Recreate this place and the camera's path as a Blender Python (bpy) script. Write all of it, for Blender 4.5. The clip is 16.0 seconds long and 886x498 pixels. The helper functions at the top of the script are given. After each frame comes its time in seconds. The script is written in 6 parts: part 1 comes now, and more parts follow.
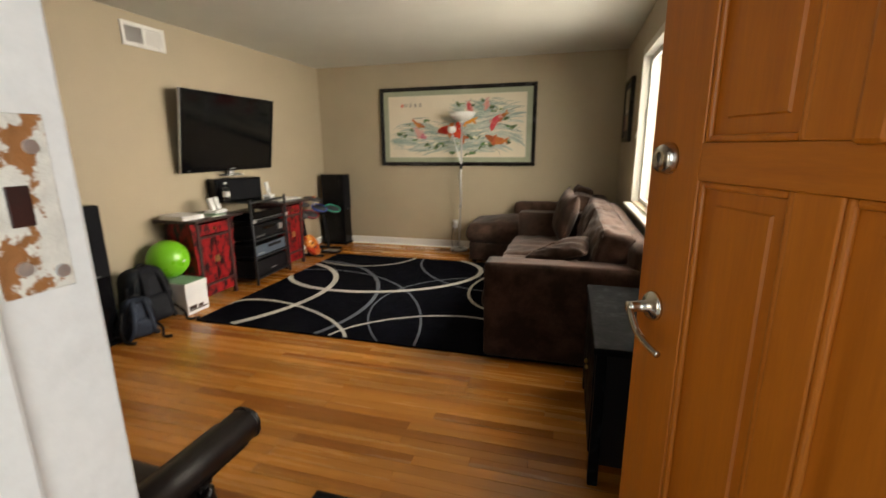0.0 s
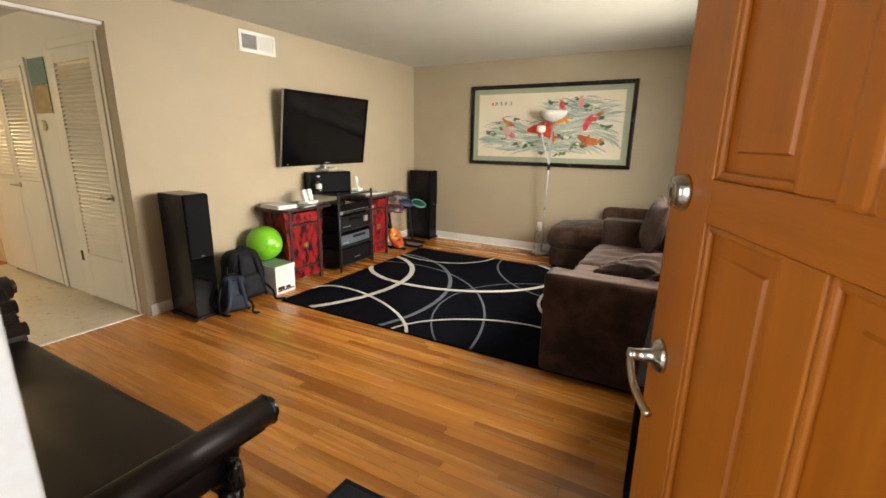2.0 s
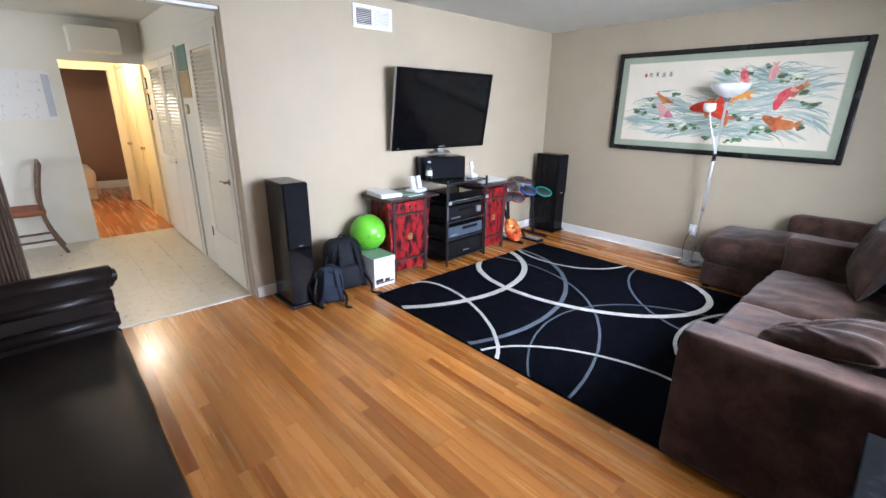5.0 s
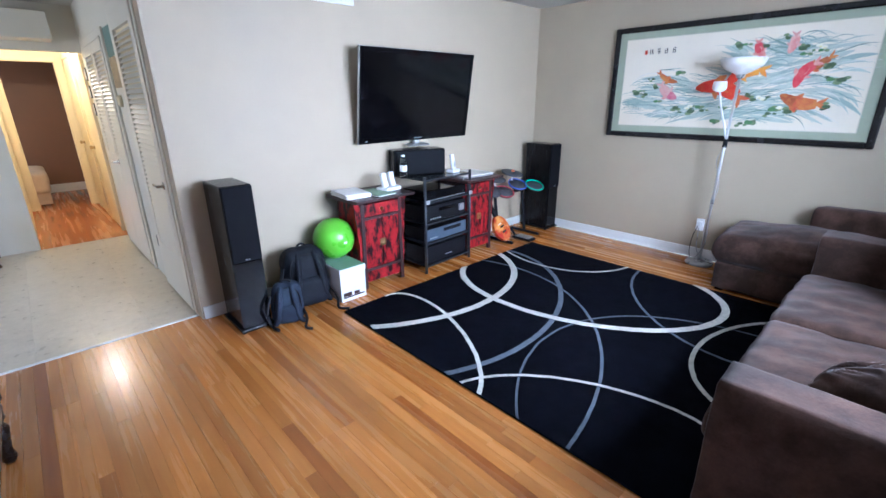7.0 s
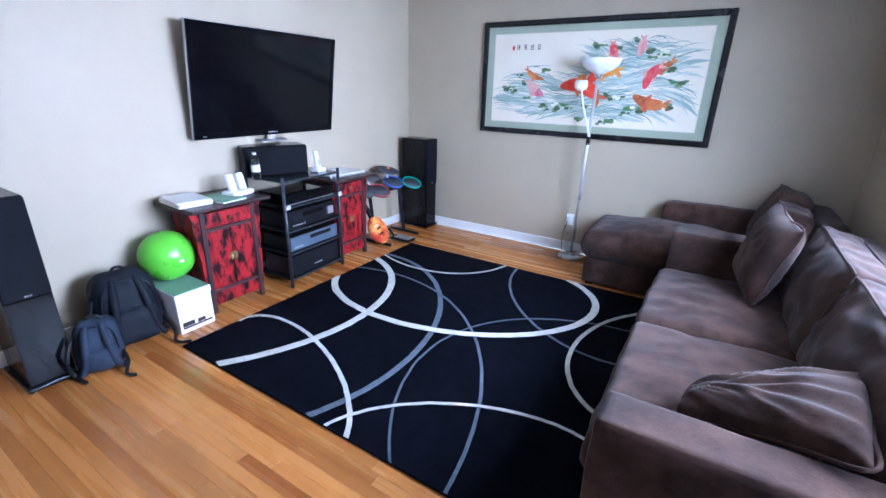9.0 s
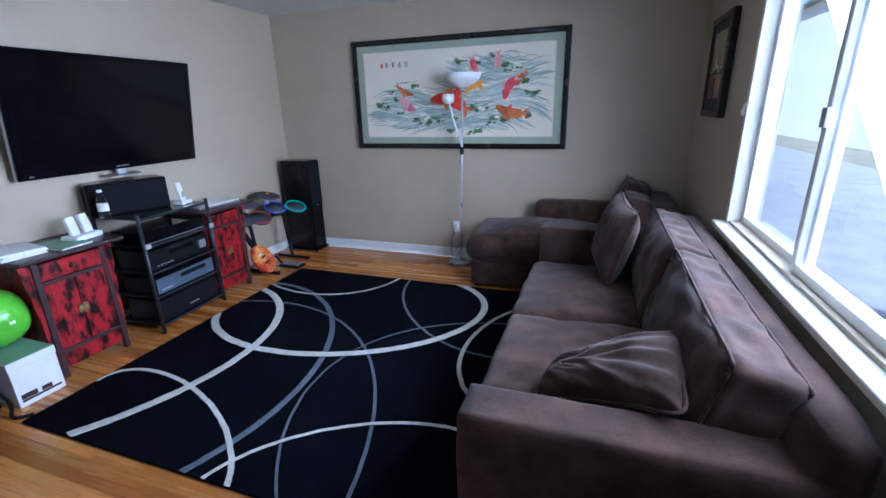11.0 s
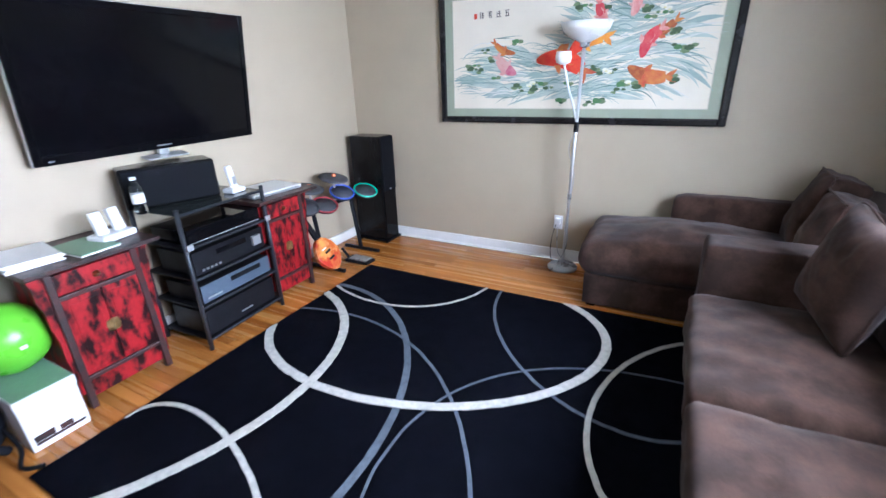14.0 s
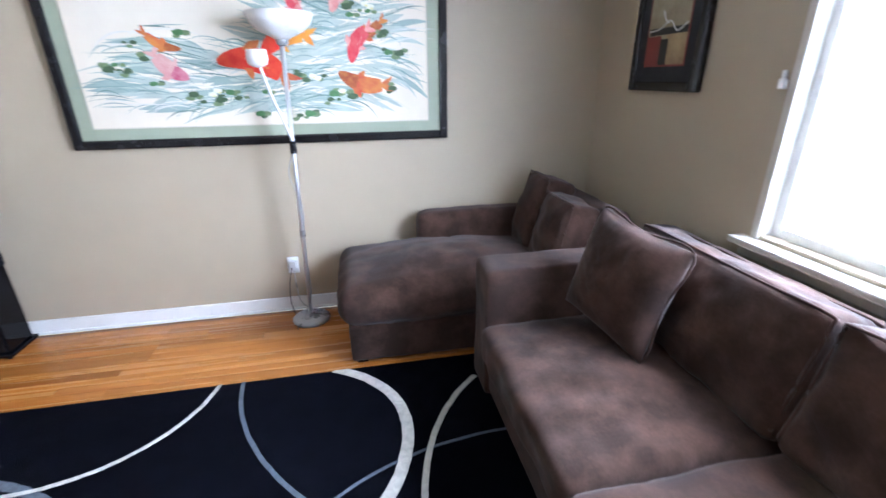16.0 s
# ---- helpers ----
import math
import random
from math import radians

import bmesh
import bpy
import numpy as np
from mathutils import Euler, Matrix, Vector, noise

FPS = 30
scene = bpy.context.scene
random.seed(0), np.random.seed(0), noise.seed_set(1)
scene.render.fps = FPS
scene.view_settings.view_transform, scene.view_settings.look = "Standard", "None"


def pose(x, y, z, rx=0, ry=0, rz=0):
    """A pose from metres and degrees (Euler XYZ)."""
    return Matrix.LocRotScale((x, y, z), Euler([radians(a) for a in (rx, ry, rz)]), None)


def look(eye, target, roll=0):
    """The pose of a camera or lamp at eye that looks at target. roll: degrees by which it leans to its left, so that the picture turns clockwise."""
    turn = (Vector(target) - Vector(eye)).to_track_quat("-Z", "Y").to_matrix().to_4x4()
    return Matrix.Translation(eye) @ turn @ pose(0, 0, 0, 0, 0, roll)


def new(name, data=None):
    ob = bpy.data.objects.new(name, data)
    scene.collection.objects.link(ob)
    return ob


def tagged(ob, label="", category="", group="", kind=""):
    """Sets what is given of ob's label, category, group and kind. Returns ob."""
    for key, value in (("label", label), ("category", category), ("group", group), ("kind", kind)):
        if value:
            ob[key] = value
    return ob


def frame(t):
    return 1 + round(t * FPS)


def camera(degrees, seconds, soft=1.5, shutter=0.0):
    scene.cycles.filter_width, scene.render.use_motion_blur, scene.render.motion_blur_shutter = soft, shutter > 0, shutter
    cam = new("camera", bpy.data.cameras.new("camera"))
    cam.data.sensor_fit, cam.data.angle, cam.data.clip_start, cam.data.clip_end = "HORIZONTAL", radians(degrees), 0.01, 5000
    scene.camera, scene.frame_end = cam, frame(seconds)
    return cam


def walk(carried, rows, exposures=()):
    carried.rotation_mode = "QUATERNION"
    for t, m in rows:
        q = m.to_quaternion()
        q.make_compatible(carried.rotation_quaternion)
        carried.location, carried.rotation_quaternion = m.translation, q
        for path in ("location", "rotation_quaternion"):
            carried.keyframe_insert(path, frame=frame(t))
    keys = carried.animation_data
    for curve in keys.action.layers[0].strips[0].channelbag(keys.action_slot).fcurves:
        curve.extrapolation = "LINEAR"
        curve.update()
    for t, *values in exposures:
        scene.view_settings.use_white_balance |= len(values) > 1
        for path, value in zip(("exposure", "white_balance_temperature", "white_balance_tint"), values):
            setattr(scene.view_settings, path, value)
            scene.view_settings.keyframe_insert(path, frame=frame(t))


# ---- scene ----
cam = camera(90.8, 16.0, shutter=0.5)
PATH = [
    (0, (3.473, 0.23, 1.359), (2.934, 2.102, 0.905), -0.5),
    (0.5, (3.611, 0.256, 1.382), (2.841, 2.018, 0.831), 0.3),
    (1, (3.649, 0.261, 1.405), (2.745, 1.973, 0.902), -0.1),
    (1.5, (3.684, 0.293, 1.412), (2.775, 2.009, 0.935), 0.0),
    (2, (3.677, 0.349, 1.416), (2.731, 2.045, 0.936), 0.8),
    (2.5, (3.617, 0.485, 1.401), (2.524, 2.09, 0.921), 0.8),
    (3, (3.564, 0.58, 1.525), (2.338, 1.988, 0.807), -0.8),
    (3.5, (3.63, 0.644, 1.551), (2.244, 1.949, 0.937), 1.0),
    (6, (3.351, 1.194, 1.516), (1.949, 2.478, 0.897), 0.7),
    (6.5, (3.262, 1.297, 1.493), (1.96, 2.691, 0.891), 0.7),
    (7, (3.25, 1.411, 1.499), (1.872, 2.706, 0.847), -0.5),
    (7.5, (3.378, 1.563, 1.486), (2.054, 2.871, 0.755), 0.2),
    (8, (3.322, 1.665, 1.523), (2.243, 3.22, 0.876), 0.5),
    (8.5, (3.198, 1.727, 1.51), (2.358, 3.388, 0.779), 4.1),
    (9, (3.144, 1.761, 1.511), (2.154, 3.358, 0.825), 1.5),
    (9.5, (3.231, 1.798, 1.508), (2.382, 3.497, 0.884), 0.8),
    (12, (3.329, 1.859, 1.493), (2.709, 3.655, 0.869), -1.7),
    (12.5, (3.292, 1.959, 1.481), (2.519, 3.668, 0.788), -1.0),
    (13, (3.037, 2.057, 1.474), (2.256, 3.743, 0.735), -2.6),
    (13.5, (2.863, 2.236, 1.476), (2.002, 3.888, 0.749), -2.7),
    (14, (2.784, 2.514, 1.495), (1.9, 4.148, 0.753), -2.0),
    (14.5, (2.592, 2.758, 1.484), (2.354, 4.612, 0.774), -1.0),
    (15, (2.494, 2.948, 1.476), (2.555, 4.818, 0.77), -0.6),
    (15.5, (2.495, 3.157, 1.491), (2.639, 5.03, 0.804), 0.1),
    (16, (2.463, 3.196, 1.472), (2.818, 5.023, 0.741), -0.6),
]
EXPOSURES = [
    (0.0, -0.16, 7700, 11), (0.5, 0.0, 7700, 11), (1.0, 0.28, 7400, 11), (1.5, 0.36, 7400, 11), (2.0, 0.38, 7400, 11), (2.5, 0.54, 6750, 12), (3.5, 0.72, 5950, 12), (6.0, 0.75, 4820, 14), (7.5, 0.66, 4620, 14), (9.5, 0.84, 4420, 17),
    (12.0, -0.60, 4600, 14), (12.5, -0.02, 4650, 14), (13.5, 0.74, 4850, 14), (14.5, 0.90, 4950, 14), (16.0, 1.18, 4920, 15),
]
walk(cam, [(t, look(eye, target, roll)) for t, eye, target, roll in PATH], EXPOSURES)
# ---- light: daylight from the east window; added fills at the door, kitchen and bedroom ----
SUN_EL, SUN_AZ = 44.0, 285.0
sky_world = bpy.data.worlds.new("sky")
scene.world = sky_world
sky_world.use_nodes = True
wn = sky_world.node_tree
wn.nodes.clear()
sky = wn.nodes.new("ShaderNodeTexSky")
sky.sky_type = "NISHITA"
sky.sun_disc = False
sky.sun_elevation, sky.sun_rotation = radians(SUN_EL), radians(SUN_AZ)
bgn = wn.nodes.new("ShaderNodeBackground")
bgn.inputs["Strength"].default_value = 0.15
outn = wn.nodes.new("ShaderNodeOutputWorld")
wn.links.new(sky.outputs[0], bgn.inputs["Color"])
wn.links.new(bgn.outputs[0], outn.inputs["Surface"])


def lamp(name, kind, m, energy, color, size=(1, 1), angle=0.5):
    data = bpy.data.lights.new(name, kind)
    data.energy, data.color = energy, color
    if kind == "AREA":
        data.shape, data.size, data.size_y = "RECTANGLE", size[0], size[1]
    elif kind == "SUN":
        data.angle = radians(angle)
    else:
        data.shadow_soft_size = size[0]
    ob = new(name, data)
    ob.matrix_world = m
    return ob


az, el = radians(SUN_AZ), radians(SUN_EL)
sun_way = Vector((math.sin(az) * math.cos(el), math.cos(az) * math.cos(el), math.sin(el)))
lamp("sun", "SUN", look(sun_way * 30, (0, 0, 0)), 5.0, (1.0, 0.95, 0.87), angle=0.5)
window_light = lamp("window_daylight", "AREA", look((4.46, 3.66, 1.60), (0, 3.58, -0.50)), 108, (1.0, 0.985, 0.95), (1.9, 1.25))
window_light.data.spread = radians(150)
# Fill lamp added on the porch to brighten the door jamb
lamp("jamb_fill", "AREA", look((4.25, -0.45, 1.5), (3.0, 0.42, 1.2)), 20, (0.74, 0.87, 1.0), (0.9, 1.8))
# Second fill, added out of view to brighten the open door's outer face
lamp("door_fill", "AREA", look((2.55, -1.15, 1.5), (3.75, 0.95, 1.2)), 8, (1.0, 0.97, 0.92), (1.0, 1.8)).data.spread = radians(110)
# Fill lamp added inside the bedroom's south wall, with no opening behind it
lamp("bedroom_fill", "AREA", look((-6.2, -0.22, 1.5), (-6.6, 2.0, 1.1)), 12, (1.0, 0.95, 0.88), (1.0, 1.1))
# Fill lamp at the added kitchen window, out of view
lamp("kitchen_fill", "AREA", look((-1.4, -1.42, 1.45), (-1.0, 2.0, 1.2)), 20, (1.0, 0.92, 0.80), (1.8, 1.1))


# ---- materials ----
def mat(name, col, rough=0.5, metal=0.0, col2=None, scale=6.0, fine=80.0, bump=0.05, stretch=(1, 1, 1), grain=0.25, vary=0.1,
        spread=0.0, by="", sheen=0.0, coat=0.0, emit=0.0, spec=0.5, low=0.35, high=0.65, odd=1.0):
    m = bpy.data.materials.new(name)
    m.use_nodes = True
    nt = m.node_tree
    b = nt.nodes["Principled BSDF"]
    b.inputs["Roughness"].default_value, b.inputs["Metallic"].default_value = rough, metal
    b.inputs["Sheen Weight"].default_value, b.inputs["Coat Weight"].default_value = sheen, coat
    b.inputs["Specular IOR Level"].default_value = spec
    b.inputs["Coat Roughness"].default_value = 0.15

    def node(kind, **sets):
        n = nt.nodes.new(kind)
        for k, v in sets.items():
            n.inputs[k].default_value = v
        return n

    where = nt.nodes.new("ShaderNodeNewGeometry").outputs["Position"]
    if by == "object":
        info = nt.nodes.new("ShaderNodeObjectInfo").outputs["Random"]
    elif by == "island":
        info = nt.nodes.new("ShaderNodeNewGeometry").outputs["Random Per Island"]
    else:
        info = None
    if info:
        far = nt.nodes.new("ShaderNodeVectorMath")
        far.operation = "MULTIPLY_ADD"
        nt.links.new(info, far.inputs[0])
        far.inputs[1].default_value = (37.0, 53.0, 11.0)
        nt.links.new(where, far.inputs[2])
        where = far.outputs[0]
    mp = nt.nodes.new("ShaderNodeMapping")
    mp.inputs["Scale"].default_value = stretch
    nt.links.new(where, mp.inputs["Vector"])
    n1 = node("ShaderNodeTexNoise", Scale=scale, Detail=5.0, Roughness=0.6)
    n2 = node("ShaderNodeTexNoise", Scale=fine, Detail=4.0, Roughness=0.6)
    nt.links.new(mp.outputs[0], n1.inputs["Vector"])
    nt.links.new(mp.outputs[0], n2.inputs["Vector"])
    ramp = nt.nodes.new("ShaderNodeValToRGB")
    c2 = col2 or tuple(c * (1 - grain) for c in col)
    ramp.color_ramp.elements[0].position, ramp.color_ramp.elements[0].color = low, (*c2, 1)
    ramp.color_ramp.elements[1].position, ramp.color_ramp.elements[1].color = high, (*col, 1)
    nt.links.new(n1.outputs["Fac"], ramp.inputs["Fac"])
    shade = node("ShaderNodeMapRange")
    shade.inputs["From Min"].default_value, shade.inputs["From Max"].default_value = 0.3, 0.7
    shade.inputs["To Min"].default_value, shade.inputs["To Max"].default_value = 1 - grain * 0.5, 1 + grain * 0.3
    nt.links.new(n2.outputs["Fac"], shade.inputs["Value"])
    mul = nt.nodes.new("ShaderNodeVectorMath")
    mul.operation = "SCALE"
    nt.links.new(ramp.outputs["Color"], mul.inputs[0])
    nt.links.new(shade.outputs[0], mul.inputs["Scale"])
    out = mul.outputs[0]
    if info and spread:
        sp = nt.nodes.new("ShaderNodeValToRGB")
        stops = sp.color_ramp.elements
        stops[0].position, stops[0].color = 0.0, (1 - 1.7 * spread * odd, 1 - 2.2 * spread * odd, 1 - 2.6 * spread * odd, 1)
        stops[1].position, stops[1].color = 1.0, (1, 1, 1, 1)
        for at, level in ((0.07, (1 - 1.5 * spread, 1 - 1.7 * spread, 1 - 1.9 * spread)), (0.16, (1 - spread,) * 3), (0.55, (1 - 0.45 * spread,) * 3)):
            stops.new(at).color = (*level, 1)
        mul2 = nt.nodes.new("ShaderNodeVectorMath")
        mul2.operation = "MULTIPLY"
        nt.links.new(out, mul2.inputs[0])
        nt.links.new(info, sp.inputs["Fac"])
        nt.links.new(sp.outputs["Color"], mul2.inputs[1])
        out = mul2.outputs[0]
    nt.links.new(out, b.inputs["Base Color"])
    if vary:
        rr = node("ShaderNodeMapRange")
        rr.inputs["From Min"].default_value, rr.inputs["From Max"].default_value = 0.3, 0.7
        rr.inputs["To Min"].default_value, rr.inputs["To Max"].default_value = max(0.02, rough - vary), min(1, rough + vary)
        nt.links.new(n1.outputs["Fac"], rr.inputs["Value"])
        nt.links.new(rr.outputs[0], b.inputs["Roughness"])
    if bump:
        bp = node("ShaderNodeBump", Strength=bump, Distance=0.01)
        nt.links.new(n2.outputs["Fac"], bp.inputs["Height"])
        nt.links.new(bp.outputs[0], b.inputs["Normal"])
    if emit:
        b.inputs["Emission Color"].default_value, b.inputs["Emission Strength"].default_value = (*col, 1), emit
    return m


def glass(name, tint=(0.95, 0.97, 0.97), rough=0.0):
    m = bpy.data.materials.new(name)
    m.use_nodes = True
    b = m.node_tree.nodes["Principled BSDF"]
    b.inputs["Base Color"].default_value = (*tint, 1)
    b.inputs["Transmission Weight"].default_value, b.inputs["Roughness"].default_value, b.inputs["IOR"].default_value = 1.0, rough, 1.45
    return m


M_wall = mat("greige_wall_paint", (0.430, 0.362, 0.258), 0.6, scale=2.0, fine=220, bump=0.04, grain=0.06)
M_white_wall = mat("white_wall_paint", (0.74, 0.71, 0.62), 0.55, scale=2.0, fine=200, bump=0.04, grain=0.05)
M_hall_wall = mat("cream_hall_paint", (0.80, 0.70, 0.47), 0.55, scale=2.0, fine=200, bump=0.04, grain=0.05)
M_brown_wall = mat("brown_bedroom_paint", (0.24, 0.12, 0.06), 0.6, scale=2.0, fine=200, bump=0.04, grain=0.08)
M_ceiling = mat("ceiling_paint", (0.64, 0.63, 0.565), 0.8, scale=3.0, fine=260, bump=0.08, grain=0.05)
M_trim = mat("white_trim_paint", (0.82, 0.82, 0.80), 0.35, scale=5.0, fine=90, bump=0.03, grain=0.06)
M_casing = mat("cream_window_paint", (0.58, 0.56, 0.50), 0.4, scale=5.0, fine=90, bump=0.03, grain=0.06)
M_trim_old = mat("scuffed_white_trim_paint", (0.86, 0.87, 0.87), 0.4, col2=(0.78, 0.78, 0.77), scale=9.0, fine=60, bump=0.08, grain=0.08, low=0.25, high=0.45)
M_bare_wood = mat("chipped_paint_on_bare_wood", (0.78, 0.76, 0.70), 0.6, col2=(0.36, 0.15, 0.05), scale=38.0, fine=90, bump=0.3, grain=0.2, low=0.43, high=0.47)
PLANK = dict(rough=0.26, col2=(0.39, 0.134, 0.022), scale=3.0, fine=18, bump=0.02, stretch=(0.22, 5.0, 5.0), grain=0.09, vary=0.06, spread=0.27, coat=0.15, low=0.25, high=0.60)
M_plank = mat("oak_strip", (0.535, 0.218, 0.042), by="object", **PLANK)
M_plank_far = mat("oak_strip_far", (0.535, 0.218, 0.042), by="island", **PLANK)
M_hall_floor = mat("hall_oak_floor", (0.52, 0.20, 0.05), 0.25, col2=(0.42, 0.15, 0.04), scale=2.0, fine=30, bump=0.03, stretch=(0.4, 8, 6), grain=0.25, coat=0.2)
M_sub = mat("dark_floor_joint", (0.22, 0.095, 0.028), 0.7, grain=0.3)
M_vinyl = mat("cream_vinyl_tile", (0.60, 0.55, 0.45), 0.35, col2=(0.50, 0.45, 0.36), scale=16.0, fine=70, bump=0.04, grain=0.14, by="object", spread=0.04)
M_grout = mat("vinyl_joint", (0.50, 0.455, 0.37), 0.6)
M_door = mat("orange_stained_fir", (0.45, 0.138, 0.012), 0.42, col2=(0.35, 0.098, 0.008), scale=4.0, fine=40, bump=0.05, stretch=(5, 5, 0.35), grain=0.14, coat=0.06)
M_door_h = mat("orange_stained_fir_rail", (0.44, 0.134, 0.012), 0.42, col2=(0.35, 0.098, 0.008), scale=4.0, fine=40, bump=0.05, stretch=(0.6, 0.6, 6), grain=0.14, coat=0.06)
M_brown_wood = mat("brown_accordion_panel", (0.085, 0.049, 0.028), 0.5, col2=(0.055, 0.031, 0.017), scale=5.0, fine=40, stretch=(6, 6, 0.4), bump=0.06)
M_nickel = mat("brushed_nickel", (0.62, 0.60, 0.56), 0.22, metal=1.0, scale=20, fine=200, bump=0.01, grain=0.08, vary=0.06)
M_steel = mat("satin_silver_steel", (0.70, 0.71, 0.72), 0.34, metal=0.75, scale=20, fine=200, bump=0.0, grain=0.06, vary=0.05)
M_brass = mat("worn_brass", (0.50, 0.36, 0.15), 0.35, metal=1.0, scale=30, fine=120, bump=0.03, grain=0.3)
M_leather = mat("dark_brown_leather", (0.0125, 0.0080, 0.0080), 0.38, spec=0.32, col2=(0.008, 0.0052, 0.0052), scale=5.0, fine=160, bump=0.12, grain=0.2, vary=0.08)
M_ebony = mat("near_black_carved_wood", (0.010, 0.007, 0.007), 0.28, scale=8.0, fine=60, stretch=(1, 4, 4), bump=0.05, grain=0.3)
M_black_gloss = mat("piano_black", (0.004, 0.004, 0.005), 0.06, spec=0.16, scale=5, fine=60, bump=0.0, vary=0.01, grain=0.1)
M_black_ash = mat("black_satin_veneer", (0.007, 0.0065, 0.007), 0.2, spec=0.2, scale=10, fine=90, stretch=(6, 6, 0.5), bump=0.01, grain=0.12)
M_grille = mat("black_speaker_cloth", (0.007, 0.0075, 0.010), 0.8, scale=30, fine=500, bump=0.15, grain=0.3, spec=0.12)
M_black = mat("black_plastic", (0.008, 0.008, 0.010), 0.42, scale=12, fine=200, bump=0.05, grain=0.15, spec=0.16)
M_post = mat("dark_grey_rack_metal", (0.05, 0.055, 0.065), 0.38, metal=0.6, scale=12, fine=160, bump=0.02, grain=0.15)
M_cream_door = mat("cream_door_paint", (0.78, 0.74, 0.64), 0.4, scale=5.0, fine=90, bump=0.03, grain=0.06)
M_grey_plastic = mat("grey_blue_faceplate", (0.11, 0.14, 0.19), 0.35, metal=0.4, scale=8, fine=120, bump=0.02, grain=0.1)
M_screen = mat("tv_screen", (0.003, 0.003, 0.004), 0.10, spec=0.25, scale=2, fine=20, bump=0.0, vary=0.02, grain=0.1)
M_red = mat("worn_red_lacquer", (0.27, 0.0075, 0.011), 0.46, spec=0.25, col2=(0.012, 0.004, 0.004), scale=18.0, fine=80, stretch=(1, 1, 0.45), bump=0.12, grain=0.35, low=0.41, high=0.55)
M_dark_lac = mat("worn_black_lacquer", (0.022, 0.017, 0.016), 0.42, col2=(0.055, 0.016, 0.014), scale=16.0, fine=70, bump=0.12, grain=0.3)
M_trunk = mat("worn_black_painted_chest", (0.0034, 0.0039, 0.0050), 0.5, spec=0.05, col2=(0.016, 0.019, 0.024), scale=17.0, fine=60, bump=0.15, grain=0.4, low=0.30, high=0.46)
M_suede = mat("brown_microsuede", (0.072, 0.0385, 0.0275), 0.9, col2=(0.030, 0.0160, 0.0115), scale=7.0, fine=90, bump=0.13, grain=0.28, sheen=0.12, spec=0.10, low=0.40, high=0.62)
M_rug = mat("black_pile", (0.0036, 0.0040, 0.0072), 1.0, scale=9, fine=420, bump=0.5, grain=0.45, spec=0.03, vary=0)
M_rug_white = mat("ivory_pile", (0.62, 0.60, 0.54), 0.95, scale=40, fine=420, bump=0.5, grain=0.25, spec=0.1)
M_rug_grey = mat("grey_blue_pile", (0.135, 0.155, 0.185), 0.95, scale=40, fine=420, bump=0.5, grain=0.3, spec=0.1)
M_mat = mat("charcoal_doormat", (0.022, 0.025, 0.032), 0.95, scale=30, fine=300, bump=0.6, grain=0.4, spec=0.1)
M_ball = mat("lime_rubber", (0.16, 0.52, 0.025), 0.32, scale=6, fine=120, bump=0.03, grain=0.08)
M_box = mat("white_cardboard", (0.74, 0.75, 0.76), 0.6, scale=8, fine=90, bump=0.05, grain=0.08)
M_green_card = mat("sage_green_card", (0.20, 0.33, 0.22), 0.55, scale=8, fine=90, bump=0.05, grain=0.15)
M_pack = mat("charcoal_nylon", (0.011, 0.013, 0.019), 0.7, spec=0.2, scale=14, fine=260, bump=0.25, grain=0.3)
M_pack_blue = mat("slate_blue_nylon", (0.028, 0.038, 0.062), 0.7, spec=0.2, scale=14, fine=260, bump=0.25, grain=0.3)
M_paper = mat("printed_paper", (0.76, 0.75, 0.73), 0.6, col2=(0.55, 0.50, 0.48), scale=22, fine=120, bump=0.03, grain=0.12, low=0.3, high=0.42)
M_white = mat("white_plastic", (0.78, 0.79, 0.80), 0.3, scale=9, fine=120, bump=0.02, grain=0.05)
M_shade = mat("opal_lamp_shade", (0.80, 0.80, 0.78), 0.3, scale=9, fine=120, bump=0.02, grain=0.04)
M_silver = mat("silver_plastic", (0.42, 0.43, 0.45), 0.32, metal=0.6, scale=9, fine=120, bump=0.02, grain=0.08)
M_pad = mat("grey_drum_pad", (0.055, 0.058, 0.065), 0.6, scale=12, fine=160, bump=0.08, grain=0.15)
M_pad_red = mat("red_drum_rim", (0.38, 0.035, 0.045), 0.4, grain=0.1)
M_pad_blue = mat("blue_drum_rim", (0.055, 0.11, 0.50), 0.4, grain=0.1)
M_pad_green = mat("green_drum_rim", (0.04, 0.50, 0.33), 0.4, grain=0.1)
M_pad_yellow = mat("orange_knob", (0.62, 0.16, 0.06), 0.4, grain=0.1)
M_sunburst = mat("sunburst_guitar_body", (0.66, 0.30, 0.05), 0.25, col2=(0.42, 0.03, 0.015), scale=6, fine=60, bump=0.0, grain=0.1, low=0.44, high=0.66)
M_frame_black = mat("black_picture_frame", (0.012, 0.011, 0.012), 0.22, scale=10, fine=80, bump=0.02, grain=0.2)
M_mat_green = mat("pale_green_silk_mat", (0.35, 0.385, 0.275), 0.6, scale=10, fine=320, bump=0.04, grain=0.08)
M_silk = mat("cream_silk", (0.78, 0.71, 0.575), 0.6, scale=4, fine=420, bump=0.04, grain=0.06)
M_water = mat("pale_teal_thread", (0.27, 0.38, 0.345), 0.6, scale=30, fine=300, bump=0.05, grain=0.2)
M_water_pale = mat("very_pale_teal_thread", (0.50, 0.565, 0.50), 0.6, scale=12, fine=300, bump=0.05, grain=0.15)
M_water_mid = mat("soft_teal_thread", (0.36, 0.45, 0.405), 0.6, scale=12, fine=300, bump=0.05, grain=0.15)
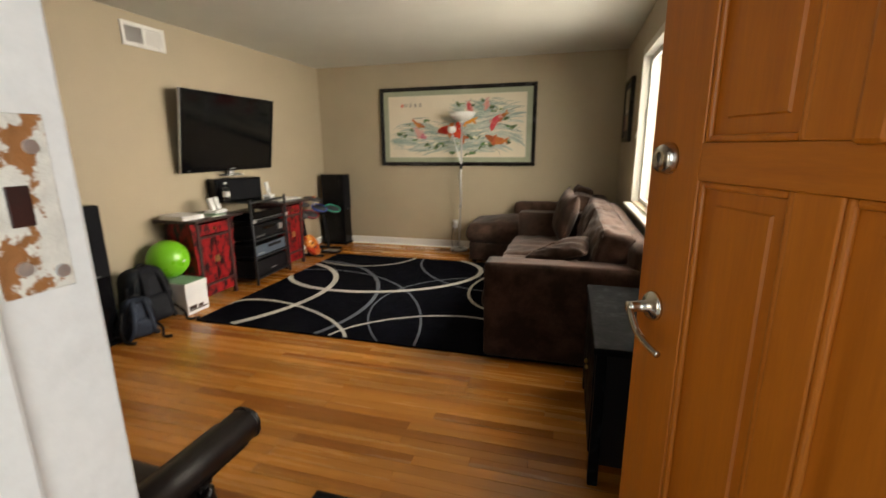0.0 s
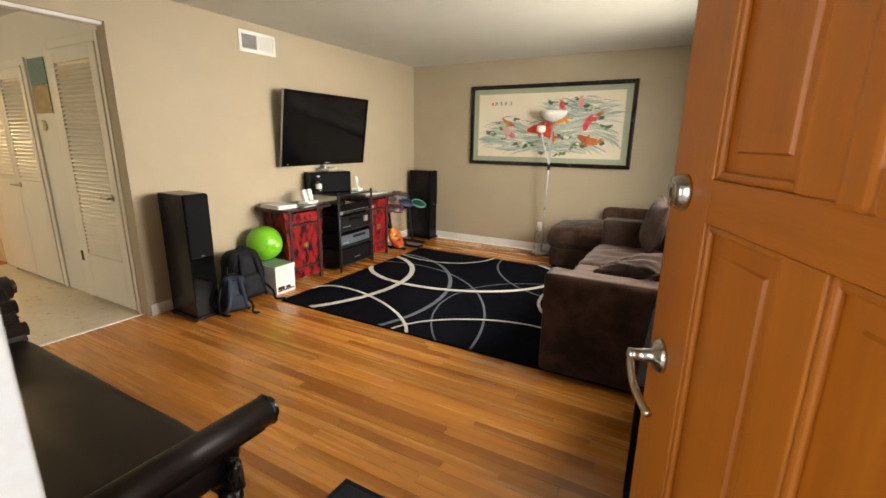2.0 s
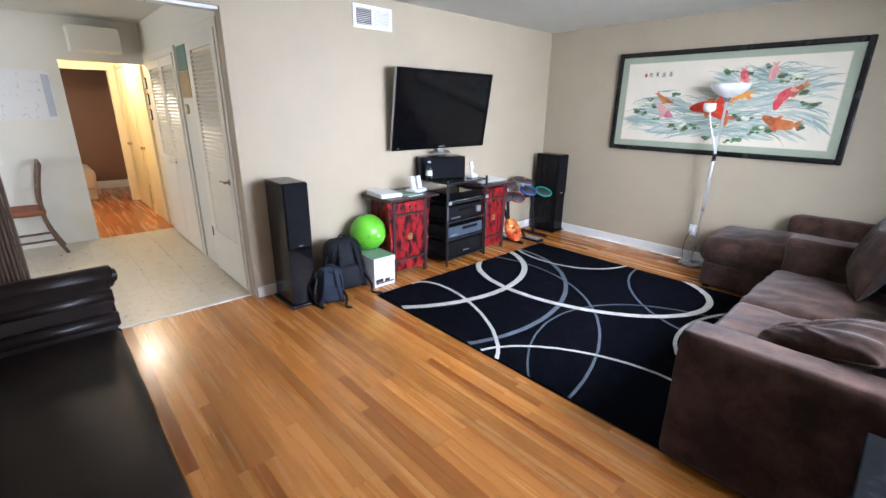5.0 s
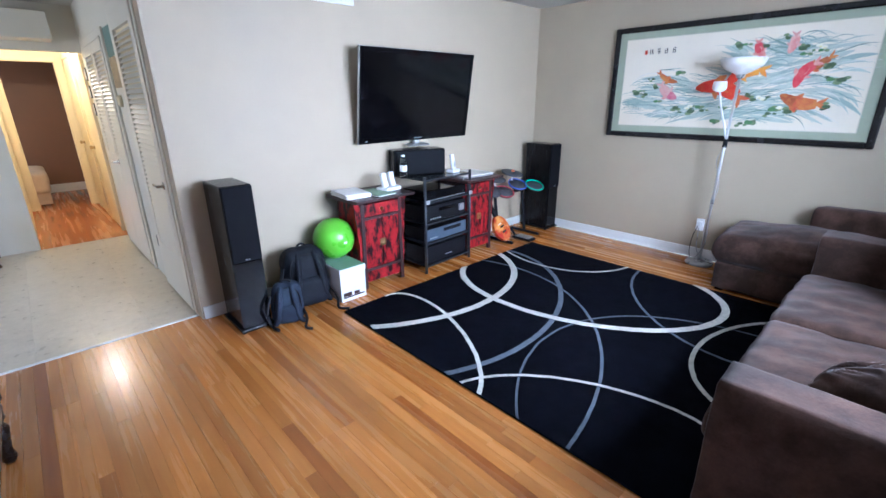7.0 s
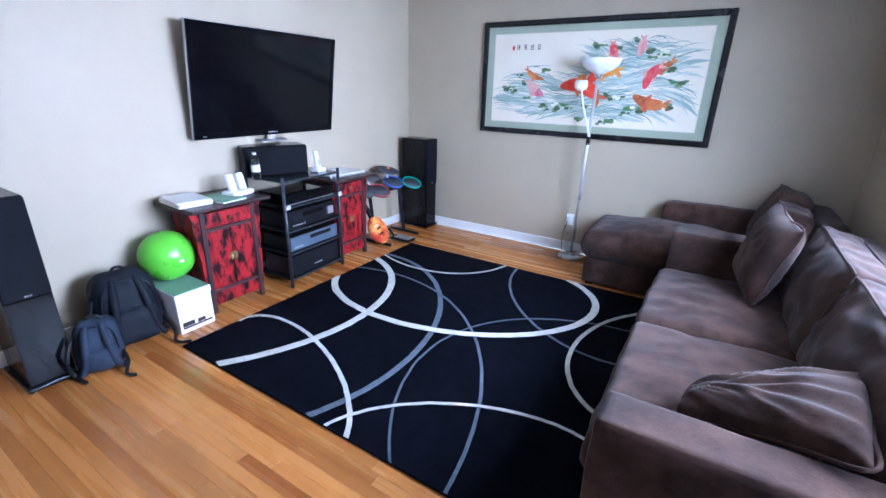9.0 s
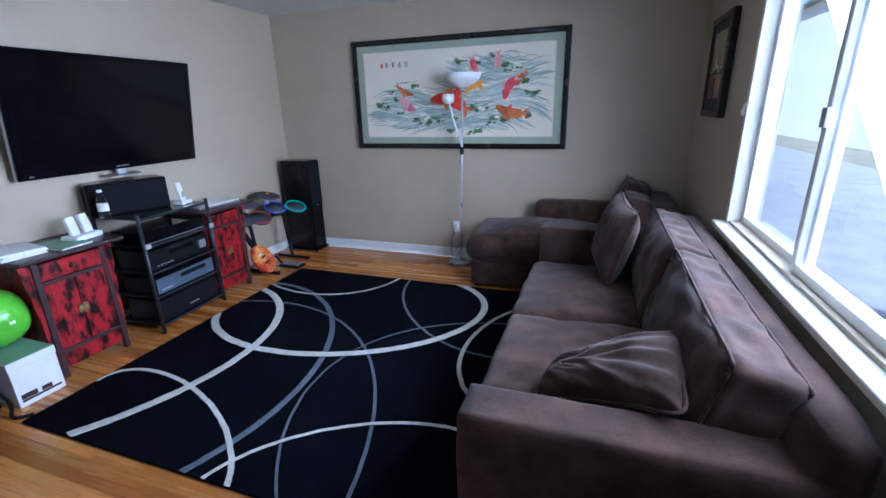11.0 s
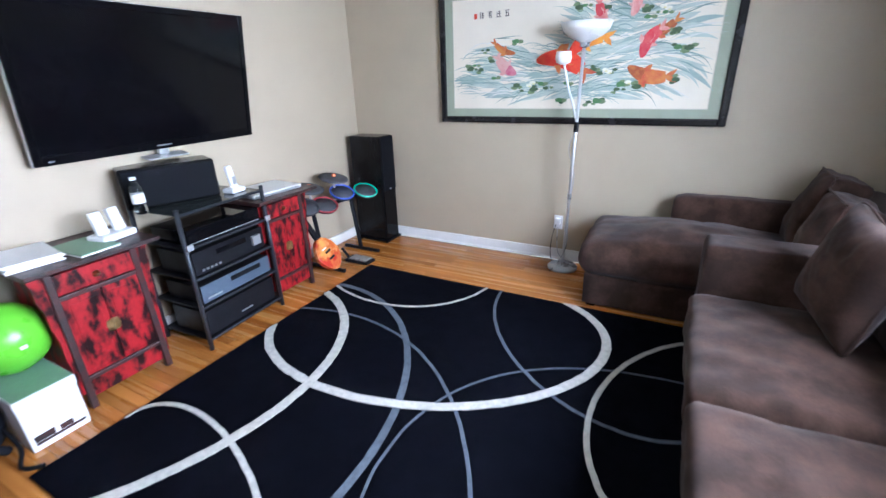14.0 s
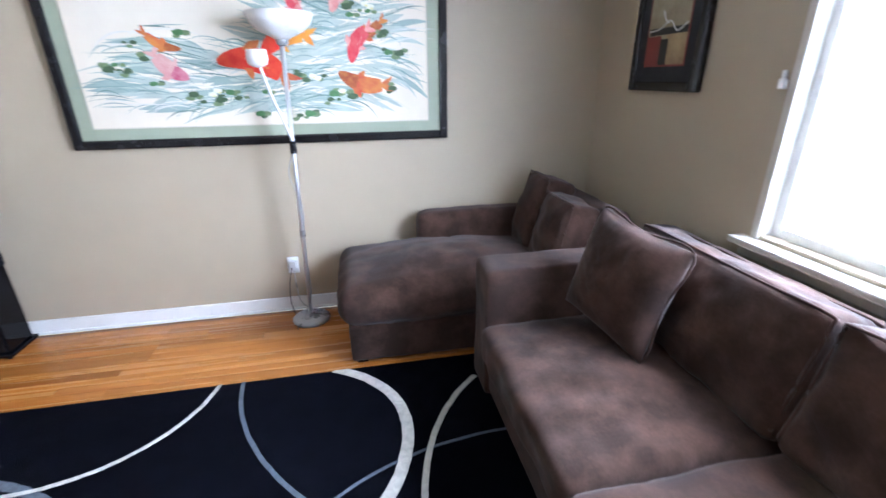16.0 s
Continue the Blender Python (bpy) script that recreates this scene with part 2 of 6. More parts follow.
M_water_deep = mat("teal_thread", (0.16, 0.265, 0.23), 0.6, scale=30, fine=300, bump=0.05, grain=0.25)
M_leaf_art = mat("dark_green_thread", (0.075, 0.13, 0.055), 0.6, scale=40, fine=300, bump=0.05, grain=0.3)
M_sage_art = mat("sage_green_thread", (0.20, 0.28, 0.13), 0.6, scale=40, fine=300, bump=0.05, grain=0.3)
M_white_art = mat("white_thread", (0.82, 0.80, 0.66), 0.6, scale=40, fine=300, bump=0.05, grain=0.15)
M_koi_red = mat("scarlet_thread", (0.60, 0.022, 0.014), 0.6, col2=(0.66, 0.075, 0.018), scale=20, fine=200, bump=0.05, grain=0.15)
M_koi_orange = mat("amber_thread", (0.60, 0.24, 0.05), 0.6, col2=(0.48, 0.07, 0.03), scale=14, fine=200, bump=0.05, grain=0.15)
M_koi_pink = mat("rose_thread", (0.62, 0.18, 0.17), 0.6, col2=(0.70, 0.40, 0.34), scale=20, fine=200, bump=0.05, grain=0.15)
M_koi_yellow = mat("golden_thread", (0.80, 0.40, 0.04), 0.6, col2=(0.70, 0.22, 0.03), scale=14, fine=200, bump=0.05, grain=0.15)
M_koi_crimson = mat("crimson_thread", (0.58, 0.030, 0.055), 0.6, col2=(0.62, 0.10, 0.10), scale=20, fine=200, bump=0.05, grain=0.15)
M_koi_rose = mat("magenta_thread", (0.48, 0.065, 0.14), 0.6, col2=(0.58, 0.22, 0.26), scale=20, fine=200, bump=0.05, grain=0.15)
M_koi_pale = mat("pale_pink_thread", (0.66, 0.42, 0.38), 0.6, col2=(0.60, 0.28, 0.26), scale=20, fine=200, bump=0.05, grain=0.15)
M_koi_brown = mat("rust_brown_thread", (0.30, 0.060, 0.020), 0.6, col2=(0.46, 0.15, 0.03), scale=30, fine=200, bump=0.05, grain=0.2)
M_green_art = mat("bright_green_thread", (0.10, 0.24, 0.08), 0.6, scale=40, fine=300, bump=0.05, grain=0.3)
M_flower_art = mat("pale_yellow_thread", (0.76, 0.70, 0.36), 0.6, scale=40, fine=300, bump=0.05, grain=0.15)
M_silk_light = mat("white_silk_thread", (0.72, 0.70, 0.64), 0.6, scale=30, fine=300, bump=0.05, grain=0.1)
M_fillet = mat("pale_gilt_fillet", (0.62, 0.56, 0.44), 0.4, scale=30, fine=200, bump=0.02, grain=0.1)
M_ink = mat("black_ink", (0.02, 0.018, 0.018), 0.6, grain=0.2)
M_tan_art = mat("tan_print", (0.42, 0.31, 0.16), 0.5, col2=(0.22, 0.15, 0.07), scale=9, fine=60, bump=0.0, grain=0.2)
M_cream_print = mat("aged_cream_print", (0.38, 0.33, 0.22), 0.5, col2=(0.26, 0.21, 0.12), scale=9, fine=60, bump=0.0, grain=0.2)
M_navy_mat = mat("near_black_mat_board", (0.016, 0.016, 0.021), 0.7, scale=20, fine=160, bump=0.03, grain=0.15)
M_red_art = mat("maroon_print", (0.22, 0.03, 0.02), 0.5, grain=0.2)
M_concrete = mat("porch_concrete", (0.66, 0.65, 0.61), 0.85, col2=(0.54, 0.53, 0.50), scale=3, fine=50, bump=0.1, grain=0.15)
M_grass = mat("dry_lawn", (0.40, 0.39, 0.25), 0.95, col2=(0.52, 0.46, 0.34), scale=1.2, fine=40, bump=0.3, grain=0.3)
M_stucco = mat("pale_stucco", (0.82, 0.81, 0.77), 0.85, scale=3, fine=120, bump=0.3, grain=0.1)
M_shingle = mat("grey_shingle", (0.30, 0.29, 0.27), 0.9, scale=5, fine=60, bump=0.3, grain=0.3)
M_cushion_red = mat("rust_seat_fabric", (0.26, 0.09, 0.04), 0.85, grain=0.2, fine=200, bump=0.2)
M_chair_wood = mat("walnut_chair_wood", (0.13, 0.065, 0.03), 0.4, stretch=(5, 5, 0.5), fine=40, grain=0.3)
M_bed = mat("cream_bedspread", (0.60, 0.48, 0.36), 0.85, grain=0.15, fine=120, bump=0.2)
M_glass = glass("clear_glass")
M_rackglass = mat("smoked_shelf_glass", (0.030, 0.036, 0.036), 0.06, grain=0.05, bump=0.0, vary=0.02)


# ---- building blocks ----
def link(name, bm, material, smooth=False):
    me = bpy.data.meshes.new(name)
    bmesh.ops.recalc_face_normals(bm, faces=bm.faces)
    bm.to_mesh(me)
    bm.free()
    me.materials.append(material)
    if smooth:
        me.shade_smooth() if smooth == 1 else me.polygons.foreach_set("use_smooth", [True] * len(me.polygons))
    return new(name, me)


def part(name, bm, material, parent, label="", smooth=False):
    ob = link(name, bm, material, smooth)
    ob.parent = parent
    return tagged(ob, label)


def thing(name, m, label, category, group=""):
    ob = new(name)
    ob.matrix_basis = m
    ob.empty_display_size = 0.1
    return tagged(ob, label, category, group)


def structure(name, bm, material, label="", smooth=False):
    return tagged(link(name, bm, material, smooth), label, kind="structure")


def B(*boxes, bev=0.0, seg=2):
    """A bmesh of boxes (x0, y0, z0, x1, y1, z1) with rounded edges."""
    bm = bmesh.new()
    for x0, y0, z0, x1, y1, z1 in boxes:
        box(bm, x0, y0, z0, x1, y1, z1, bev, seg)
    return bm


def box(bm, x0, y0, z0, x1, y1, z1, bev=0.0, seg=2, turn=None):
    mid = Vector(((x0 + x1) / 2, (y0 + y1) / 2, (z0 + z1) / 2))
    m = Matrix.Translation(mid) @ (turn or Matrix.Identity(4)) @ Matrix.Diagonal((abs(x1 - x0), abs(y1 - y0), abs(z1 - z0), 1))
    vs = bmesh.ops.create_cube(bm, size=1, matrix=m)["verts"]
    if bev:
        es = list({e for v in vs for e in v.link_edges})
        bmesh.ops.bevel(bm, geom=es, offset=min(bev, 0.45 * min(abs(x1 - x0), abs(y1 - y0), abs(z1 - z0))), segments=seg, affect="EDGES", profile=0.5)


def rod(bm, p, q, r, r2=None, seg=12):
    p, q = Vector(p), Vector(q)
    m = Matrix.Translation((p + q) / 2) @ (q - p).to_track_quat("Z", "Y").to_matrix().to_4x4()
    bmesh.ops.create_cone(bm, cap_ends=True, segments=seg, radius1=r, radius2=r if r2 is None else r2, depth=(q - p).length, matrix=m)


def R(*rods, seg=12):
    bm = bmesh.new()
    for p, q, r in rods:
        rod(bm, p, q, r, seg=seg)
    return bm


def tube(bm, pts, r, seg=8):
    """A round bar along points, smoothed by a Catmull-Rom curve."""
    pts = [Vector(p) for p in pts]
    line = []
    for i in range(len(pts) - 1):
        a, b, c, d = pts[max(i - 1, 0)], pts[i], pts[i + 1], pts[min(i + 2, len(pts) - 1)]
        for k in range(6):
            u = k / 6
            line.append(0.5 * (2 * b + (c - a) * u + (2 * a - 5 * b + 4 * c - d) * u * u + (3 * b - a - 3 * c + d) * u ** 3))
    line.append(pts[-1])
    rings = []
    for i, p in enumerate(line):
        way = (line[min(i + 1, len(line) - 1)] - line[max(i - 1, 0)]).normalized()
        q = way.to_track_quat("Z", "Y")
        rings.append([bm.verts.new(p + q @ Vector((r * math.cos(2 * math.pi * k / seg), r * math.sin(2 * math.pi * k / seg), 0))) for k in range(seg)])
    for a, b in zip(rings, rings[1:]):
        for k in range(seg):
            bm.faces.new((a[k], a[(k + 1) % seg], b[(k + 1) % seg], b[k]))
    bm.faces.new(rings[0][::-1])
    bm.faces.new(rings[-1])


def T(pts, r, seg=8):
    bm = bmesh.new()
    tube(bm, pts, r, seg)
    return bm


def lathe(profile, at=(0, 0, 0), turn=None, seg=32, bm=None, ring=False):
    """A turned shape: profile of (radius, height)."""
    bm = bm or bmesh.new()
    m = Matrix.Translation(at) @ (turn or Matrix.Identity(4))
    rings = []
    for r, z in profile:
        r = max(r, 0.0004)
        rings.append([bm.verts.new(m @ Vector((r * math.cos(2 * math.pi * k / seg), r * math.sin(2 * math.pi * k / seg), z))) for k in range(seg)])
    for a, b in zip(rings, rings[1:]):
        for k in range(seg):
            bm.faces.new((a[k], a[(k + 1) % seg], b[(k + 1) % seg], b[k]))
    if ring:
        for k in range(seg):
            bm.faces.new((rings[-1][k], rings[-1][(k + 1) % seg], rings[0][(k + 1) % seg], rings[0][k]))
    else:
        bm.faces.new(rings[0][::-1])
        bm.faces.new(rings[-1])
    return bm


def prism(outline, lo, hi, axis="z", bev=0.0):
    """A flat outline drawn out between lo and hi along an axis."""
    bm = bmesh.new()
    put = {"z": lambda a, b, c: (a, b, c), "y": lambda a, b, c: (a, c, b), "x": lambda a, b, c: (c, a, b)}[axis]
    low = [bm.verts.new(put(a, b, lo)) for a, b in outline]
    top = [bm.verts.new(put(a, b, hi)) for a, b in outline]
    n = len(outline)
    bm.faces.new(low[::-1])
    bm.faces.new(top)
    for k in range(n):
        bm.faces.new((low[k], low[(k + 1) % n], top[(k + 1) % n], top[k]))
    if bev:
        bmesh.ops.bevel(bm, geom=[e for e in bm.edges if any(len(f.verts) == n for f in e.link_faces)], offset=bev, segments=2, affect="EDGES", profile=0.5)
    return bm


def cushion(size, r=0.06, puff=0.04, wrinkle=0.006, seed=0, m=None, n=14, rough=5.0):
    """A soft upholstered block about the origin: rounded, puffed and slightly uneven."""
    bm = bmesh.new()
    bmesh.ops.create_cube(bm, size=2)
    bmesh.ops.subdivide_edges(bm, edges=bm.edges[:], cuts=n, use_grid_fill=True)
    half = Vector(size) / 2
    r = min(r, min(half) * 0.95)
    inner = [h - r for h in half]
    for v in bm.verts:
        c = v.co.copy()
        p = Vector((c[i] * half[i] for i in range(3)))
        core = Vector((max(-inner[i], min(inner[i], p[i])) for i in range(3)))
        d = p - core
        p = core + d.normalized() * r if d.length > 1e-6 else p
        thin = min(range(3), key=lambda i: size[i])
        o = [i for i in range(3) if i != thin]
        p[thin] += math.copysign(puff, c[thin]) * (1 - c[o[0]] ** 2) * (1 - c[o[1]] ** 2) * (1 if abs(c[thin]) > 0.3 else 0)
        s = Vector((seed * 7.3, seed * 3.1, 0))
        p += d.normalized() * wrinkle * (0.9 * noise.noise(p * 13 + s) + 0.8 * noise.noise(p * rough + s)) if d.length > 1e-6 else Vector((0, 0, 0))
        v.co = p
    if m:
        bm.transform(m)
    return bm


# ---- the setting ----
TOP = 2.44
SY = 0.47          # inner face of the south wall
DX0, DX1 = 3.095, 4.0   # front door opening
HY = 2.09          # north wall of the kitchen passage
KX = -2.93         # west wall of the kitchen

structure("wall_west", B((-0.11, HY, 0, 0, 6.0, TOP), (-0.11, SY, 2.19, 0, HY, TOP)), M_wall, "greige painted wall with an opening to the kitchen")
structure("wall_north", B((-0.11, 6.0, 0, 4.18, 6.12, TOP)), M_wall, "greige painted wall")
WY0, WY1, WZ0, WZ1 = 2.72, 4.60, 0.86, 2.12
structure("wall_east", B((4.045, SY - 0.14, 0, 4.18, WY0, TOP), (4.045, WY1, 0, 4.18, 6.0, TOP), (4.045, WY0, 0, 4.18, WY1, WZ0), (4.045, WY0, WZ1, 4.18, WY1, TOP)),
          M_wall, "greige painted wall with a wide window")
structure("wall_south", B((-0.11, SY - 0.14, 0, DX0 - 0.03, SY, TOP), (DX0 - 0.03, SY - 0.14, 2.09, 4.0, SY, TOP), (4.0, SY - 0.14, 0, 4.045, SY, TOP)), M_wall, "greige painted wall with the front door opening")
structure("ceiling", B((-0.11, SY, TOP, 4.18, 6.12, TOP + 0.1)), M_ceiling, "flat off-white painted ceiling")
structure("ceiling_kitchen", B((KX - 0.12, -1.6, 2.41, -0.11, HY, TOP + 0.1)), M_ceiling, "off-white kitchen ceiling")
structure("ceiling_hall", B((-7.0, -0.4, 2.40, KX - 0.12, 3.2, TOP + 0.1)), M_ceiling, "off-white hall ceiling")
# Unseen roof and eaves, added to keep the sun off door and window
structure("roof", B((-7.6, -2.2, 2.60, 4.75, 6.7, 2.72), (-7.6, -2.2, 2.55, 4.75, -2.1, 2.62)), M_shingle, "low grey shingle roof with eaves, unseen, keeps the sun out")
structure("floor", B((-0.11, SY - 0.14, -0.12, 4.045, 6.0, -0.014)), M_sub, "narrow oak strip floor, orange finish")
structure("floor_kitchen", B((KX, -1.6, -0.12, -0.112, HY, -0.006)), M_grout, "cream vinyl tile floor")
structure("floor_hall", B((-7.0, -0.4, -0.12, KX - 0.002, 3.2, 0.0)), M_hall_floor, "red-orange oak floor of the hall")
structure("ground", B((-60, -60, -0.5, 90, 60, -0.16)), M_grass, "patchy dry lawn")
structure("porch", B((2.2, -1.9, -0.16, 4.6, SY - 0.142, -0.03), bev=0.01), M_concrete, "concrete front porch slab")

# kitchen and hall shell
structure("wall_kitchen_north", B((KX, HY, 0, -0.112, HY + 0.12, TOP)), M_white_wall, "white painted passage wall")
structure("wall_kitchen_west", B((KX - 0.12, -1.6, 0, KX, 1.31, TOP), (KX - 0.12, 1.31, 1.98, KX, HY + 0.12, TOP)), M_white_wall, "white painted wall with the hall opening")
structure("wall_kitchen_south", B((KX, -1.6, 0, -2.4, -1.48, TOP), (-0.4, -1.6, 0, 0.0, -1.48, TOP), (-2.4, -1.6, 0, -0.4, -1.48, 0.9), (-2.4, -1.6, 2.0, -0.4, -1.48, TOP)), M_white_wall, "white wall with the added kitchen window")
structure("wall_kitchen_east", B((-0.112, -1.48, 0, 0.0, SY - 0.142, TOP)), M_white_wall, "white painted wall")
structure("wall_hall_north", B((-5.3, HY + 0.02, 0, KX - 0.122, HY + 0.12, 2.4)), M_hall_wall, "cream painted hall wall")
structure("wall_hall_south", B((-5.3, 1.19, 0, KX - 0.122, 1.31, 2.4)), M_hall_wall, "cream painted hall wall")
structure("wall_hall_end", B((-5.4, -0.4, 0, -5.302, 1.40, 2.4), (-5.4, 2.02, 0, -5.302, 3.2, 2.4), (-5.4, 1.40, 2.02, -5.302, 2.02, 2.4)), M_hall_wall, "cream wall with the bedroom doorway")
structure("wall_bedroom", B((-7.0, -0.4, 0, -6.9, 3.2, 2.4), (-6.9, 3.1, 0, -5.4, 3.2, 2.4), (-6.9, -0.4, 0, -5.4, -0.3, 2.4)), M_brown_wall, "brown painted bedroom wall")
structure("baseboard_bedroom", B((-6.898, -0.3, 0, -6.88, 3.1, 0.14), bev=0.004), M_trim, "white baseboard")
structure("trim_bedroom_door", B((-5.3, 1.33, 0, -5.28, 1.40, 2.09), (-5.3, 2.02, 0, -5.28, 2.09, 2.09), (-5.3, 1.40, 2.02, -5.28, 2.02, 2.09), (-5.42, 2.0, 0, -5.3, 2.02, 2.02), (-5.42, 1.40, 0, -5.3, 1.415, 2.02), bev=0.003), M_hall_wall, "cream door casing")
# Soffit by the hall opening; the box shape stands for its sunlit patch
structure("trim_beam", B((KX + 0.002, 1.42, 2.06, KX + 0.30, 1.86, 2.30), bev=0.004), M_white_wall, "white painted soffit box, shaped for a sunlit patch")
structure("baseboard_north", B((0.0, 5.985, 0, 4.045, 6.0, 0.095), (0.0, 5.975, 0, 4.045, 5.985, 0.018), bev=0.004), M_trim, "white painted baseboard")
structure("baseboard_west", B((0, HY + 0.004, 0, 0.015, 5.985, 0.095), bev=0.004), M_trim, "white painted baseboard")
structure("trim_threshold", B((-0.11, SY, -0.02, -0.085, HY, 0.006), bev=0.003), M_trim, "pale metal threshold strip")
structure("trim_opening", B((-0.10, SY, 2.165, -0.02, HY - 0.012, 2.19), bev=0.003), M_trim, "pale accordion door track under the opening")
structure("trim_opening_side", B((-0.114, HY - 0.012, 0, 0.004, HY, 2.19), bev=0.003), M_wall, "painted end of the wall")

# front door frame, scuffed white, with the strike's chipped recess
structure("door_frame", B((DX0 - 0.03, SY - 0.15, -0.02, DX0, SY + 0.02, 2.09), (DX0, SY - 0.15, 2.06, 4.0, SY + 0.02, 2.09), (3.985, SY - 0.15, 0, 4.0, SY - 0.02, 2.06),
                          (DX0, SY - 0.15, -0.02, DX0 + 0.014, SY - 0.055, 2.06), (DX0 - 0.12, SY - 0.168, -0.03, DX0 - 0.03, SY - 0.142, 2.17), (DX0 - 0.09, SY - 0.18, -0.03, DX0 - 0.06, SY - 0.166, 2.14), bev=0.004), M_trim_old, "scuffed white painted front door frame")
structure("trim_strike_recess", B((DX0 - 0.001, SY - 0.045, 1.255, DX0 + 0.0015, SY + 0.002, 1.385), bev=0.001), M_bare_wood, "chipped paint and bare wood round the strike hole")
structure("trim_strike_hole", B((DX0 - 0.001, SY - 0.032, 1.305, DX0 + 0.0022, SY - 0.016, 1.335), bev=0.002), M_dark_lac, "dark bolt hole in the frame")
for dy, dz in ((-0.036, 1.370), (-0.010, 1.362), (-0.030, 1.275), (-0.006, 1.268)):
    ob = tagged(link("screw", lathe([(0.0055, 0), (0.005, 0.002), (0.001, 0.0022)], (DX0 + 0.0014, SY + dy, dz), Matrix.Rotation(radians(90), 4, "Y"), 16), M_steel), kind="structure", label="steel screw in the chipped strike recess")
structure("trim_strike_plate", B((DX0 - 0.001, SY - 0.022, 0.935, DX0 + 0.003, SY + 0.0205, 0.995), bev=0.001), M_brass, "worn brass strike plate")
structure("trim_door_sill", B((DX0, SY - 0.16, -0.03, 4.0, SY, 0.004), bev=0.004), M_brown_wood, "dark wooden door sill")

# east window: casing, sill, sashes
win = tagged(new("window_1"), "wide white framed sliding window with bright daylight behind", kind="structure")
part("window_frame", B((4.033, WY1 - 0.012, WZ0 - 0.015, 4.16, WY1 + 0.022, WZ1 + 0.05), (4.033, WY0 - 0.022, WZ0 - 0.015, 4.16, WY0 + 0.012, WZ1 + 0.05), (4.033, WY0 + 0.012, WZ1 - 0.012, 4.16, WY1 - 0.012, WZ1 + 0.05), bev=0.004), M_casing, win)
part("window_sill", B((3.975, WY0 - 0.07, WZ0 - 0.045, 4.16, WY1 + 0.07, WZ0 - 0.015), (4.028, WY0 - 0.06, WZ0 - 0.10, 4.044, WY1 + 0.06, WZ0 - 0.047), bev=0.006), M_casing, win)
MID = 3.77
for a, b, x in ((WY0 + 0.01, MID + 0.03, 4.07), (MID - 0.03, WY1 - 0.01, 4.10)):
    s = part("sash", B((x, a, WZ0 - 0.015, x + 0.03, a + 0.038, WZ1 - 0.01), (x, b - 0.038, WZ0 - 0.015, x + 0.03, b, WZ1 - 0.01), (x, a + 0.038, WZ0 - 0.015, x + 0.03, b - 0.038, WZ0 + 0.038), (x, a + 0.038, WZ1 - 0.055, x + 0.03, b - 0.038, WZ1 - 0.01), bev=0.004), M_trim, win)
    g = part("pane", B((x + 0.012, a + 0.034, WZ0 + 0.034, x + 0.016, b - 0.034, WZ1 - 0.05)), M_glass, s)
    g.visible_shadow = False
part("latch", B((4.055, MID - 0.02, 1.40, 4.072, MID + 0.02, 1.47), bev=0.004), M_silver, win, "grey window latch")
part("cord_cleat", B((4.022, 4.635, 1.42, 4.044, 4.66, 1.455), (4.03, 4.645, 1.45, 4.044, 4.66, 1.485), bev=0.004), M_white, win, "small white cord cleat")

# unseen kitchen window, added in the south kitchen wall around the fill lamp
kw = tagged(new("added_kitchen_window"), "unseen kitchen window, added to light the passage", kind="structure")
part("window_frame", B((-2.4, -1.6, 0.9, -2.34, -1.5, 2.0), (-0.46, -1.6, 0.9, -0.4, -1.5, 2.0), (-2.34, -1.6, 0.9, -0.46, -1.5, 0.95), (-2.34, -1.6, 1.95, -0.46, -1.5, 2.0)), M_trim, kw)

# Pale slab added so the ground outside reads bright through the window
structure("driveway", B((5.2, -20, -0.16, 9.5, 30, -0.13), bev=0.01), M_concrete, "pale concrete driveway, added to brighten the window view")
# Unseen frame, added on the solid wall around the bedroom fill lamp
bw = tagged(new("bedroom_fill_frame"), "unseen window frame added on the solid bedroom wall", kind="structure")
part("window_frame", B((-6.75, -0.299, 0.90, -6.70, -0.27, 2.10), (-5.70, -0.299, 0.90, -5.65, -0.27, 2.10), (-6.70, -0.299, 0.90, -5.70, -0.27, 0.95), (-6.70, -0.299, 2.05, -5.70, -0.27, 2.10)), M_trim, bw)

# outdoors beyond the window
# House added to hide the blue sky and whiten the window view
house = thing("backdrop_house", pose(11.5, 6, -0.16), "tall pale stucco house with a grey roof, added as bright backdrop", "house")
part("wall", B((0, -16, 0, 8, 22, 5.4)), M_stucco, house)
part("roof", prism([(-0.5, 5.4), (8.6, 5.4), (4, 7.6)], -16.5, 22.5, "y"), M_shingle, house)


